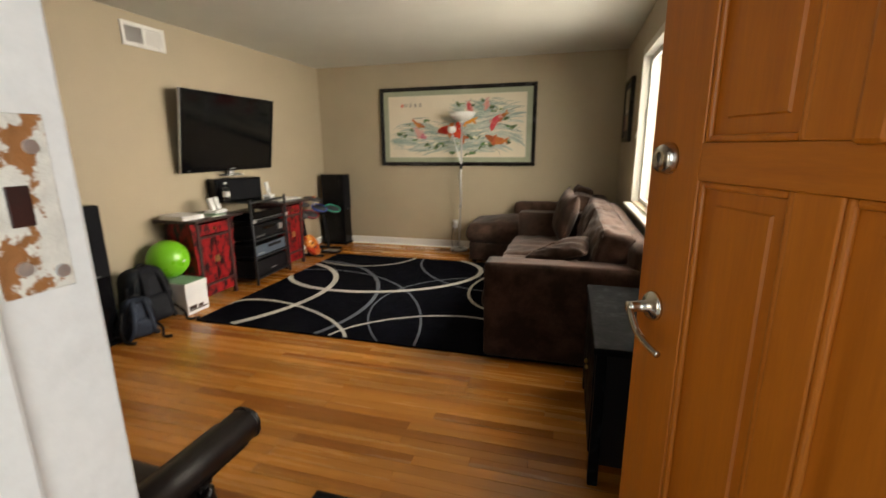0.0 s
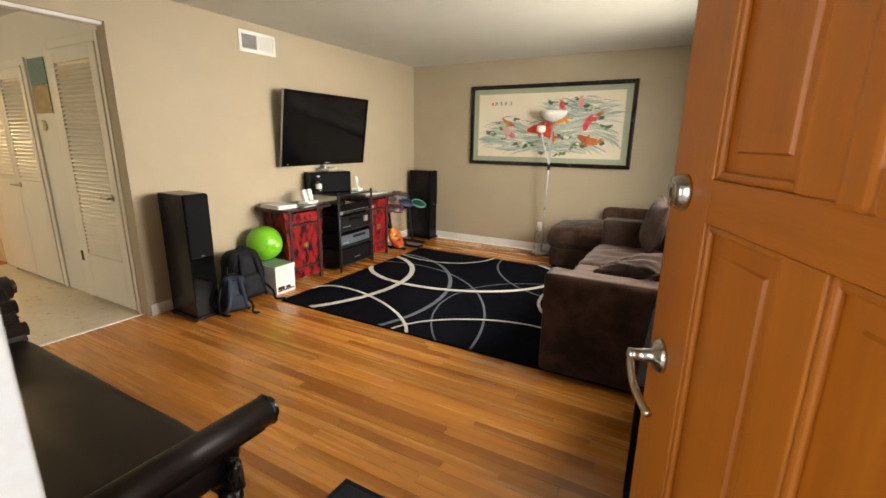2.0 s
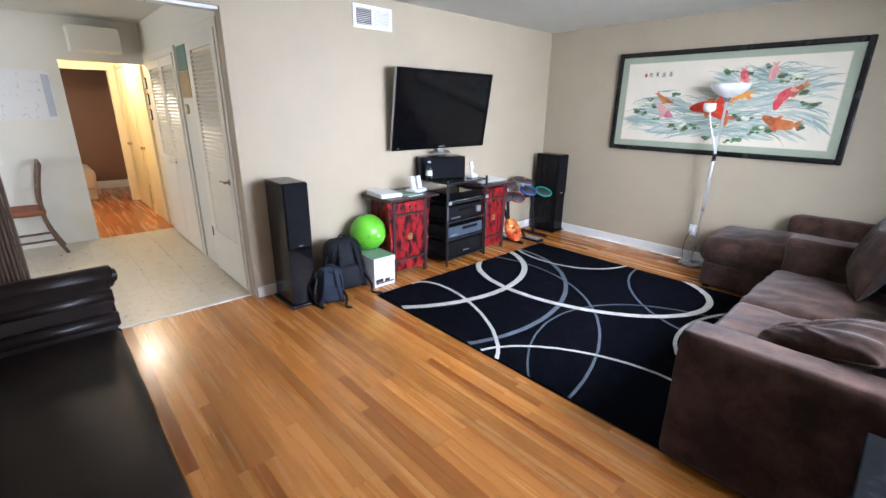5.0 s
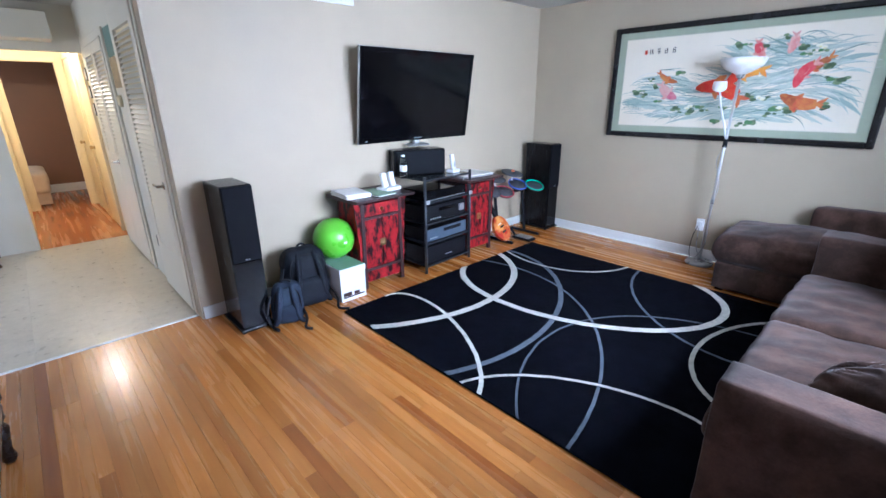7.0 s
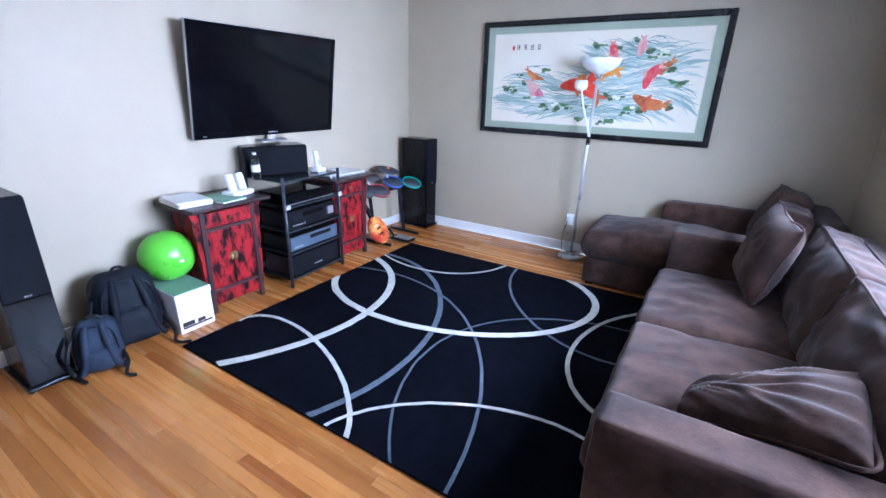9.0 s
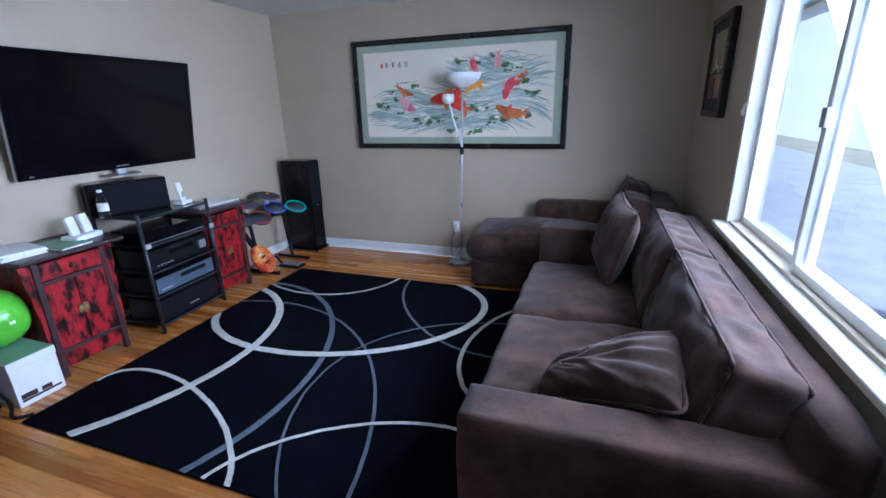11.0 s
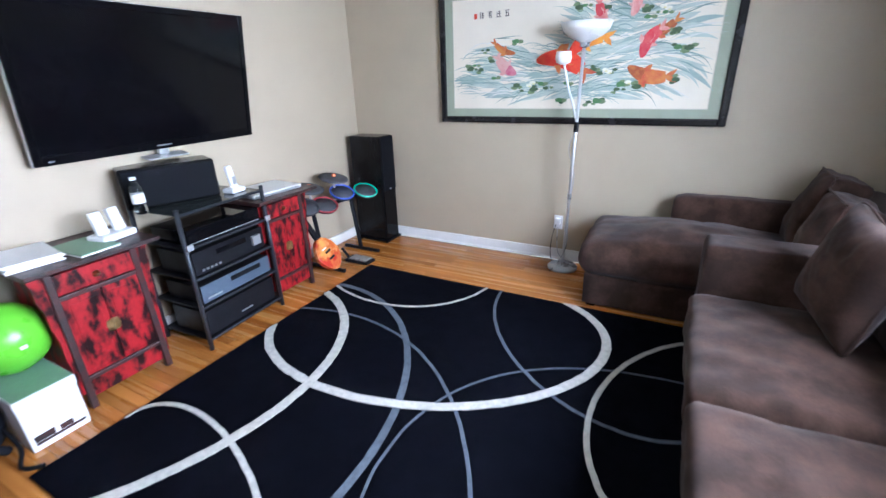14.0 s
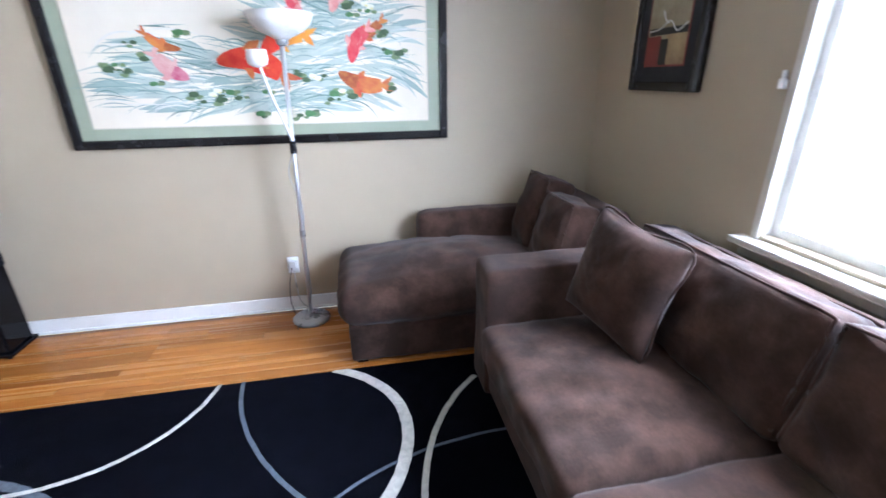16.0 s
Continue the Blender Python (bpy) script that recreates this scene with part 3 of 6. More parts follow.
# ---- front door, half open ----
def front_door(at):
    """Width along local -x from the hinge, thickness along y (outside face at -y)."""
    W, H, TH = 0.885, 2.04, 0.044
    d = thing("front_door", at, "orange-stained panelled wooden front door, standing half open", "door")
    tagged(d, kind="structure")
    y0, y1 = -TH / 2, TH / 2
    st, hs = 0.165, 0.125
    ma, mb = -0.510, -0.436
    zb, r0, r1, zt = 0.20, 1.281, 1.351, 1.93
    part("stile", B((-W, y0, 0, -W + st, y1, H), bev=0.003), M_door, d)
    part("stile", B((-hs, y0, 0, 0, y1, H), bev=0.003), M_door, d)
    part("rail", B((-W + st, y0, 0, -hs, y1, zb), bev=0.002), M_door_h, d)
    part("rail", B((-W + st, y0, r0, -hs, y1, r1), bev=0.002), M_door_h, d)
    part("rail", B((-W + st, y0, zt, -hs, y1, H), bev=0.002), M_door_h, d)
    part("mullion", B((ma, y0, zb, mb, y1, r0), bev=0.003), M_door, d)
    part("mullion", B((ma, y0, r1, mb, y1, zt), bev=0.003), M_door, d)

    def panel(x0, z0, x1, z1):
        p = part("panel", B((x0, -0.008, z0, x1, 0.008, z1)), M_door, d)
        for s in (-1, 1):
            bm = B((x0 + 0.035, min(0, s * 0.0125), z0 + 0.035, x1 - 0.035, max(0, s * 0.0125), z1 - 0.035))
            for v in bm.verts:
                if abs(v.co.y) > 0.01:
                    v.co.x += 0.009 if v.co.x < (x0 + x1) / 2 else -0.009
                    v.co.z += 0.009 if v.co.z < (z0 + z1) / 2 else -0.009
            part("raised_field", bm, M_door, p)
            part("moulding", B((x0, s * 0.008, z0, x0 + 0.013, s * 0.020, z1), (x1 - 0.013, s * 0.008, z0, x1, s * 0.020, z1), (x0 + 0.013, s * 0.008, z0, x1 - 0.013, s * 0.020, z0 + 0.013), (x0 + 0.013, s * 0.008, z1 - 0.013, x1 - 0.013, s * 0.020, z1), bev=0.005), M_door, p)

    panel(-W + st, zb, ma, r0)
    panel(mb, zb, -hs, r0)
    panel(-W + st, r1, ma, zt)
    # glazed light with turned bars
    gx0, gx1, gz0, gz1 = mb, -hs, r1 - 0.006, zt
    lt = part("light_frame", B((gx0, y0 - 0.012, gz0, gx0 + 0.045, y1 + 0.012, gz1), (gx1 - 0.045, y0 - 0.012, gz0, gx1, y1 + 0.012, gz1), (gx0 + 0.045, y0 - 0.012, gz0, gx1 - 0.045, y1 + 0.012, gz0 + 0.045), (gx0 + 0.045, y0 - 0.012, gz1 - 0.045, gx1 - 0.045, y1 + 0.012, gz1), bev=0.008), M_door, d)
    g = part("pane", B((gx0 + 0.04, -0.003, gz0 + 0.04, gx1 - 0.04, 0.003, gz1 - 0.04)), M_glass, lt)
    g.visible_shadow = False
    # a stout horizontal bar of square blocks and turned rings, with thin uprights above and an arched head
    bz = gz0 + 0.113
    bar = []
    x = gx0 + 0.044
    while x < gx1 - 0.05:
        bar.append((x, x + 0.038))
        x += 0.066
    hb = part("bar_block", B(*[(a, -0.034, bz - 0.017, b, 0.010, bz + 0.017) for a, b in bar], bev=0.003), M_door, lt)
    turn_x = Matrix.Rotation(radians(90), 4, "Y")
    for (a, b), (c, e) in zip(bar, bar[1:]):
        part("turned_ring", lathe([(0.010, 0), (0.014, 0.004), (0.010, 0.009), (0.016, 0.014), (0.010, 0.019), (0.014, 0.024), (0.010, 0.028)], (b, -0.012, bz), turn_x, 16), M_door, hb, smooth=2)
    for a, b in bar[::2]:
        m = (a + b) / 2
        part("upright", lathe([(0.007, 0), (0.013, 0.006), (0.015, 0.016), (0.008, 0.026), (0.006, 0.034), (0.010, 0.042), (0.007, 0.060), (0.009, 0.20), (0.007, 0.33), (0.011, 0.345), (0.007, 0.36), (0.007, gz1 - bz - 0.06)], (m, -0.012, bz + 0.016), None, 14), M_door, lt, smooth=2)
    part("glazing_bead", B((gx0 + 0.045, y0 - 0.001, gz0 + 0.045, gx0 + 0.062, y1 + 0.001, gz1 - 0.045), (gx1 - 0.062, y0 - 0.001, gz0 + 0.045, gx1 - 0.045, y1 + 0.001, gz1 - 0.045), (gx0 + 0.062, y0 - 0.001, gz0 + 0.045, gx1 - 0.062, y1 + 0.001, gz0 + 0.058), bev=0.004), M_door, lt)
    # deadbolt and lever
    out = Matrix.Rotation(radians(90), 4, "X")
    bx = -W + 0.068
    db = part("deadbolt", lathe([(0.033, 0), (0.033, 0.006), (0.029, 0.016), (0.027, 0.022), (0.012, 0.024)], (bx, y0, 1.320), out, 32), M_nickel, d, "brushed nickel deadbolt", 2)
    part("keyway", B((bx - 0.0015, y0 - 0.026, 1.312, bx + 0.0015, y0 - 0.0235, 1.328)), M_ink, db)
    part("turn_knob", lathe([(0.03, 0), (0.03, 0.006), (0.012, 0.012), (0.011, 0.03), (0.002, 0.031)], (bx, y1, 1.320), Matrix.Rotation(radians(-90), 4, "X"), 24), M_nickel, db, smooth=2)
    for s, yy in ((-1, y0), (1, y1)):
        lv = part("lever_handle", lathe([(0.034, 0), (0.034, 0.006), (0.028, 0.013), (0.014, 0.018), (0.012, 0.05), (0.013, 0.062), (0.004, 0.066)], (bx, yy, 0.995), out if s < 0 else Matrix.Rotation(radians(-90), 4, "X"), 32), M_nickel, d, "brushed nickel lever handle", 2)
        part("lever", T([(bx, yy + s * 0.055, 0.995), (bx + 0.015, yy + s * 0.061, 0.985), (bx + 0.045, yy + s * 0.060, 0.955), (bx + 0.080, yy + s * 0.054, 0.938), (bx + 0.108, yy + s * 0.048, 0.930)], 0.0075, 10), M_nickel, lv, smooth=2)
    part("latch_plate", B((-W - 0.002, -0.013, 0.965, -W + 0.001, 0.013, 1.025)), M_nickel, d)
    for z in (0.2, 1.0, 1.8):
        part("hinge", R(((0.006, 0.028, z), (0.006, 0.028, z + 0.09), 0.007)), M_brass, d)
    return d


front_door(pose(3.985, 0.50, 0.012, 0, 0, -69.0))


# ---- living room: large things ----
def sofa():
    s = thing("sofa", pose(2.97, 2.88, 0), "brown microsuede two-seat sofa with loose back cushions", "sofa")
    L = 2.17

    def soft(name, x0, y0, z0, x1, y1, z1, r, puff, mt=M_suede, seed=1, wr=0.006, turn=None, n=14):
        m = Matrix.Translation(((x0 + x1) / 2, (y0 + y1) / 2, (z0 + z1) / 2)) @ (turn or Matrix.Identity(4))
        return part(name, cushion((x1 - x0, y1 - y0, z1 - z0), r, puff, wr, seed, m, n), mt, s, smooth=2)

    soft("base", 0.03, 0.05, 0.05, 0.95, L - 0.05, 0.30, 0.02, 0.0, M_suede, 1, 0.003)
    soft("arm", 0.02, -0.055, 0.03, 0.97, 0.115, 0.665, 0.020, 0.010, M_suede, 2, 0.004, n=20)
    soft("arm", 0.01, L - 0.21, 0.03, 0.97, L, 0.685, 0.022, 0.012, M_suede, 3, 0.004, n=18)
    soft("back", 0.865, -0.05, 0.05, 1.015, L, 0.800, 0.07, 0.012, M_suede, 4, 0.006, n=20)
    for k, (a, b) in enumerate(((0.118, 1.098), (1.101, L - 0.215))):
        soft("seat_cushion", -0.03, a, 0.27, 0.76, b, 0.445, 0.05, 0.03, M_suede, 5 + k, 0.010, n=28)
        ya, yb = (0.095 if k == 0 else a + 0.005), b - 0.005
        lean = Matrix.Rotation(radians(15), 4, "Y")
        bk = soft("back_cushion", 0.660, ya, 0.425, 0.855, yb, 0.850, 0.034, 0.050, M_suede, 8 + k, 0.014, lean, 30)
        mid = Matrix.Translation((0.7575, (ya + yb) / 2, 0.6375)) @ lean
        hy, hz = (yb - ya) / 2 - 0.007, 0.2060
        for x in (-0.091, 0.091):
            bm = T([(x, -hy, -hz + 0.03), (x, -hy + 0.002, 0.0), (x, -hy, hz - 0.03), (x, -hy + 0.03, hz + 0.001), (x, -hy * 0.4, hz - 0.002), (x, hy * 0.4, hz + 0.002), (x, hy - 0.03, hz + 0.001), (x, hy, hz - 0.03), (x, hy - 0.004, 0.0), (x, hy, -hz + 0.03)], 0.0055, 6)
            bm.transform(mid)
            part("piping", bm, M_suede, bk, smooth=2)
    for x in (0.08, 0.84):
        for y in (0.08, L - 0.08):
            part("foot", B((x - 0.03, y - 0.03, 0, x + 0.03, y + 0.03, 0.05), bev=0.004), M_ebony, s)
    return s


sofa()


def throw_pillow(m, seed, label, size=(0.46, 0.46, 0.19), fold_amount=0.35):
    p = thing("throw_pillow", m, label, "pillow", "sofa pillows")
    n = 34

    bm = bmesh.new()
    sides = []
    for sgn in (1, -1):
        grid = []
        for i in range(n + 1):
            row = []
            for j in range(n + 1):
                u, v = 2 * i / n - 1, 2 * j / n - 1
                x, y = u * size[0] / 2, v * size[1] / 2
                x, y = x * (1 - 0.06 * (1 - v * v)), y * (1 - 0.06 * (1 - u * u))
                fat = (max(0.0, 1 - abs(u) ** 3.0) * max(0.0, 1 - abs(v) ** 3.0)) ** 0.55
                q = Vector((u * 2.2 + seed * 5, v * 2.2, sgn * 3.0))
                fold = abs(noise.noise(q * 1.6)) * 0.45 + abs(noise.noise(q * 3.3)) * 0.22 + noise.noise(q * 6) * 0.07
                z = sgn * (0.006 + size[2] / 2 * fat * (1.12 - fold * fold_amount))
                row.append(bm.verts.new((x, y, z)))
            grid.append(row)
        sides.append(grid)
        for i in range(n):
            for j in range(n):
                bm.faces.new((grid[i][j], grid[i + 1][j], grid[i + 1][j + 1], grid[i][j + 1]))
    rim = [(i, 0) for i in range(n)] + [(n, j) for j in range(n)] + [(i, n) for i in range(n, 0, -1)] + [(0, j) for j in range(n, 0, -1)]
    for (a, b), (c, d) in zip(rim, rim[1:] + rim[:1]):
        bm.faces.new((sides[0][a][b], sides[0][c][d], sides[1][c][d], sides[1][a][b]))
    part("cover", bm, M_suede, p, smooth=2)
    hx, hy = size[0] / 2 - 0.004, size[1] / 2 - 0.004
    part("piping", T([(-hx, -hy, 0), (0, -hy * 0.94, 0.002), (hx, -hy, 0), (hx * 0.94, 0, -0.002), (hx, hy, 0), (0, hy * 0.94, 0.002), (-hx, hy, 0), (-hx * 0.94, 0, 0), (-hx, -hy, 0)], 0.005, 6), M_suede, p, smooth=2)
    return p


def facing(at, normal, spin):
    """A pose whose local z looks along normal, turned by spin about it."""
    return Matrix.Translation(at) @ Vector(normal).to_track_quat("Z", "Y").to_matrix().to_4x4() @ Matrix.Rotation(radians(spin), 4, "Z")


throw_pillow(facing((3.455, 4.600, 0.715), (-0.95, -0.19, 0.24), -6), 21, "brown microsuede throw pillow leaning on the sofa back", (0.46, 0.46, 0.16))
def slumped_pillow(corners, thick, seed, label):
    """A crumpled pillow spanned by four corners, with folds that gather at the first one."""
    cs = [Vector(c) for c in corners]
    mid = sum(cs, Vector()) / 4
    a, b, c, d = [q - mid for q in cs]
    up = (b - d).cross(c - a).normalized()
    up = up if up.z > 0 else -up
    p = thing("throw_pillow", Matrix.Translation(mid), label, "pillow", "sofa pillows")
    n = 44
    bm = bmesh.new()
    sides = []

    def base(u, v):
        q = a.lerp(b, u).lerp(d.lerp(c, u), v)
        edge = 0.030 * (math.sin(math.pi * u) * (1 - 2 * v) - 0)
        return q + (d - a).normalized() * edge * 0.6

    for sg in (1, -1):
        grid = []
        for i in range(n + 1):
            row = []
            for j in range(n + 1):
                u, v = i / n, j / n
                uu, vv = 2 * u - 1, 2 * v - 1
                fat = (max(0.0, 1 - abs(uu) ** 3.2) * max(0.0, 1 - abs(vv) ** 3.2)) ** 0.55
                ray = math.atan2(v - 0.45, u + 0.12) * 5.5
                w = Vector((ray + seed, u * 1.6, sg * 2.0))
                fold = (1 - abs(noise.noise(w * 1.1)) * 2.0) * 0.022 + noise.noise(Vector((u * 5, v * 5, seed))) * 0.012
                crimp = 0.010 * math.sin(v * 26 + 3 * noise.noise(Vector((u * 4, v * 4, 7)))) * max(0.0, u - 0.72) / 0.28
                z = sg * (0.006 + thick / 2 * fat * (1.0 if sg > 0 else 0.35)) + (fold + crimp) * fat ** 0.5 * (1 if sg > 0 else 0)
                row.append(bm.verts.new(base(u, v) + up * z))
            grid.append(row)
        sides.append(grid)
        for i in range(n):
            for j in range(n):
                bm.faces.new((grid[i][j], grid[i + 1][j], grid[i + 1][j + 1], grid[i][j + 1]))
    rim = [(i, 0) for i in range(n)] + [(n, j) for j in range(n)] + [(i, n) for i in range(n, 0, -1)] + [(0, j) for j in range(n, 0, -1)]
    for (i, j), (k, m) in zip(rim, rim[1:] + rim[:1]):
        bm.faces.new((sides[0][i][j], sides[0][k][m], sides[1][k][m], sides[1][i][j]))
    part("cover", bm, M_suede, p, smooth=2)
    part("piping", T([base(*q) for q in ((0, 0), (0.33, 0), (0.66, 0), (1, 0), (1, 0.33), (1, 0.66), (1, 1), (0.66, 1), (0.33, 1), (0, 1), (0, 0.5), (0, 0))], 0.006, 6), M_suede, p, smooth=2)


slumped_pillow(((3.225, 3.335, 0.500), (3.66, 3.385, 0.735), (3.585, 2.945, 0.715), (3.19, 3.130, 0.545)), 0.15, 22, "crumpled brown throw pillow slumped beside the sofa arm")


def chaise():
    s = thing("chaise_longue", pose(2.33, 5.23, 0), "brown microsuede chaise longue in the corner", "chaise")
    L, W = 1.60, 0.73

    def soft(name, x0, y0, z0, x1, y1, z1, r, puff, mt=M_suede, seed=1, wr=0.006, turn=None, n=14):
        m = Matrix.Translation(((x0 + x1) / 2, (y0 + y1) / 2, (z0 + z1) / 2)) @ (turn or Matrix.Identity(4))
        return part(name, cushion((x1 - x0, y1 - y0, z1 - z0), r, puff, wr, seed, m, n), mt, s, smooth=2)

    soft("base", 0.02, 0.02, 0.02, L - 0.05, W - 0.02, 0.25, 0.025, 0.0, M_suede, 31, 0.004)
    soft("seat_cushion", -0.03, -0.01, 0.24, L - 0.35, W - 0.02, 0.465, 0.09, 0.085, M_suede, 32, 0.012, n=28)
    soft("arm", 0.48, W - 0.17, 0.2, L - 0.05, W, 0.68, 0.06, 0.01, M_suede, 33, 0.004)
    soft("back", L - 0.20, -0.02, 0.05, L, W, 0.78, 0.07, 0.01, M_suede, 34, 0.005)
    for y0, y1, z1, tip, k in ((0.33, W - 0.10, 0.895, 17, 35), (-0.02, 0.325, 0.835, 14, 36)):
        bc = soft("back_cushion", L - 0.44, y0, 0.43, L - 0.24, y1, z1, 0.038, 0.045, M_suede, k, 0.012, Matrix.Rotation(radians(tip), 4, "Y"), 20)
        bm = T([(-0.09, (y1 - y0) / 2 * a, (z1 - 0.43) / 2 * b) for a, b in ((-0.97, -0.9), (-0.98, 0), (-0.97, 0.9), (-0.9, 0.97), (0, 0.97), (0.9, 0.97), (0.97, 0.9), (0.98, 0), (0.97, -0.9))], 0.0055, 6)
        bm.transform(Matrix.Translation((L - 0.34, (y0 + y1) / 2, (0.43 + z1) / 2)) @ Matrix.Rotation(radians(tip), 4, "Y"))
        part("piping", bm, M_suede, bc, smooth=2)
    for x in (0.08, L - 0.1):
        for y in (0.08, W - 0.08):
            part("foot", B((x - 0.03, y - 0.03, 0, x + 0.03, y + 0.03, 0.03), bev=0.004), M_ebony, s)


chaise()


# rug with sweeping curves: centre, half axes, turn, start and end angle, width, colour
RUG = (0.615, 2.87, 3.66, 5.22)
CURVES = (
    (0.114, 3.522, 1.259, 1.065, -126.7, 72, 210, 0.064, "w"),
    (1.573, 4.571, 1.047, 0.706, -161.8, 2, 226, 0.060, "w"),
    (0.813, 3.595, 1.241, 0.991, -72.0, 22, 182, 0.044, "g"),
    (1.304, 3.015, 0.739, 0.299, 156.1, 14, -182, 0.030, "w"),
    (2.460, 3.014, 0.698, 0.389, -152.2, 4, -185, 0.022, "w"),
    (3.287, 3.459, 1.461, 1.118, 157.3, 80, -80, 0.015, "g"),
    (1.093, 2.732, 1.752, 1.406, -82.8, 78, 200, 0.021, "g"),
    (0.755, 5.648, 1.081, 0.796, -46.7, -76, 48, 0.022, "w"),
    (2.496, 4.927, 0.865, 0.564, -51.4, -160, -5, 0.022, "g"),
    (3.178, 4.382, 0.772, 0.549, -108.6, -135, 20, 0.030, "w"),
)


def rug():
    x0, y0, x1, y1 = RUG
    r = thing("area_rug", pose(0, 0, 0), "black pile rug with ivory and grey sweeping curves", "rug")
    part("rug_surface", B((x0, y0, 0.001, x1, y1, 0.013), bev=0.005), M_rug, r)
    for i, (cx, cy, a, b, turn, s, e, w, c) in enumerate(CURVES):
        z = 0.0142 + (0.0008 if c == "w" else 0) + i * 0.00005
        ct, st = math.cos(radians(turn)), math.sin(radians(turn))
        sg = math.copysign(1, e - s)

        def on_rug(deg, w=w, a=a, b=b, ct=ct, st=st, cx=cx, cy=cy):
            u, v = a * math.cos(radians(deg)), b * math.sin(radians(deg))
            x, y = cx + ct * u - st * v, cy + st * u + ct * v
            return x0 < x < x1 and y0 < y < y1

        # the curves run on to the rug's edges
        for more in range(1, 46):
            if not on_rug(s - sg * more):
                s -= sg * (more + 1)
                break
        for more in range(1, 46):
            if not on_rug(e + sg * more):
                e += sg * (more + 1)
                break
        bm = bmesh.new()
        last = None
        n = 260
        for k in range(n + 1):
            th = radians(s + (e - s) * k / n)
            u, v = a * math.cos(th), b * math.sin(th)
            nu, nv = math.cos(th) / a, math.sin(th) / b
            q = math.hypot(nu, nv)
            hw = w / 2 * 0.86 * (1 + 0.14 * noise.noise(Vector((k * 0.3, i * 5.0, 0))))
            wave = 0.004 * noise.noise(Vector((k * 0.11, i * 3.0, 2.0)))
            pts = []
            for off in (wave - hw, wave + hw):
                uu, vv = u + off * nu / q, v + off * nv / q
                pts.append((cx + ct * uu - st * vv, cy + st * uu + ct * vv))
            mx, my = (pts[0][0] + pts[1][0]) / 2, (pts[0][1] + pts[1][1]) / 2
            inside = x0 - 0.01 < mx < x1 + 0.01 and y0 - 0.01 < my < y1 + 0.01
            pts = [(min(max(x, x0 + 0.003), x1 - 0.003), min(max(y, y0 + 0.003), y1 - 0.003)) for x, y in pts]
            if not inside:
                last = None
                continue
            ring = [bm.verts.new((x, y, zz)) for (x, y), zz in zip((pts[0], pts[0], pts[1], pts[1]), (0.0125, z, z, 0.0125))]
            if last:
                for j in range(3):
                    bm.faces.new((last[j], last[j + 1], ring[j + 1], ring[j]))
            last = ring
        part("curve_inlay", bm, M_rug_white if c == "w" else M_rug_grey, r, "ivory curve" if c == "w" else "grey curve")


rug()
dm = thing("doormat", pose(2.56, 0.70, 0), "charcoal ribbed doormat inside the front door", "doormat")
part("mat_surface", B((0, 0, 0.001, 1.0, 0.83, 0.012), bev=0.004), M_mat, dm)
part("border", B((0.0, 0, 0.0005, 1.0, 0.02, 0.014), (0, 0.81, 0.0005, 1.0, 0.83, 0.014), (0, 0.02, 0.0005, 0.02, 0.81, 0.014), (0.98, 0.02, 0.0005, 1.0, 0.81, 0.014), bev=0.003), M_black, dm, "black rubber border")


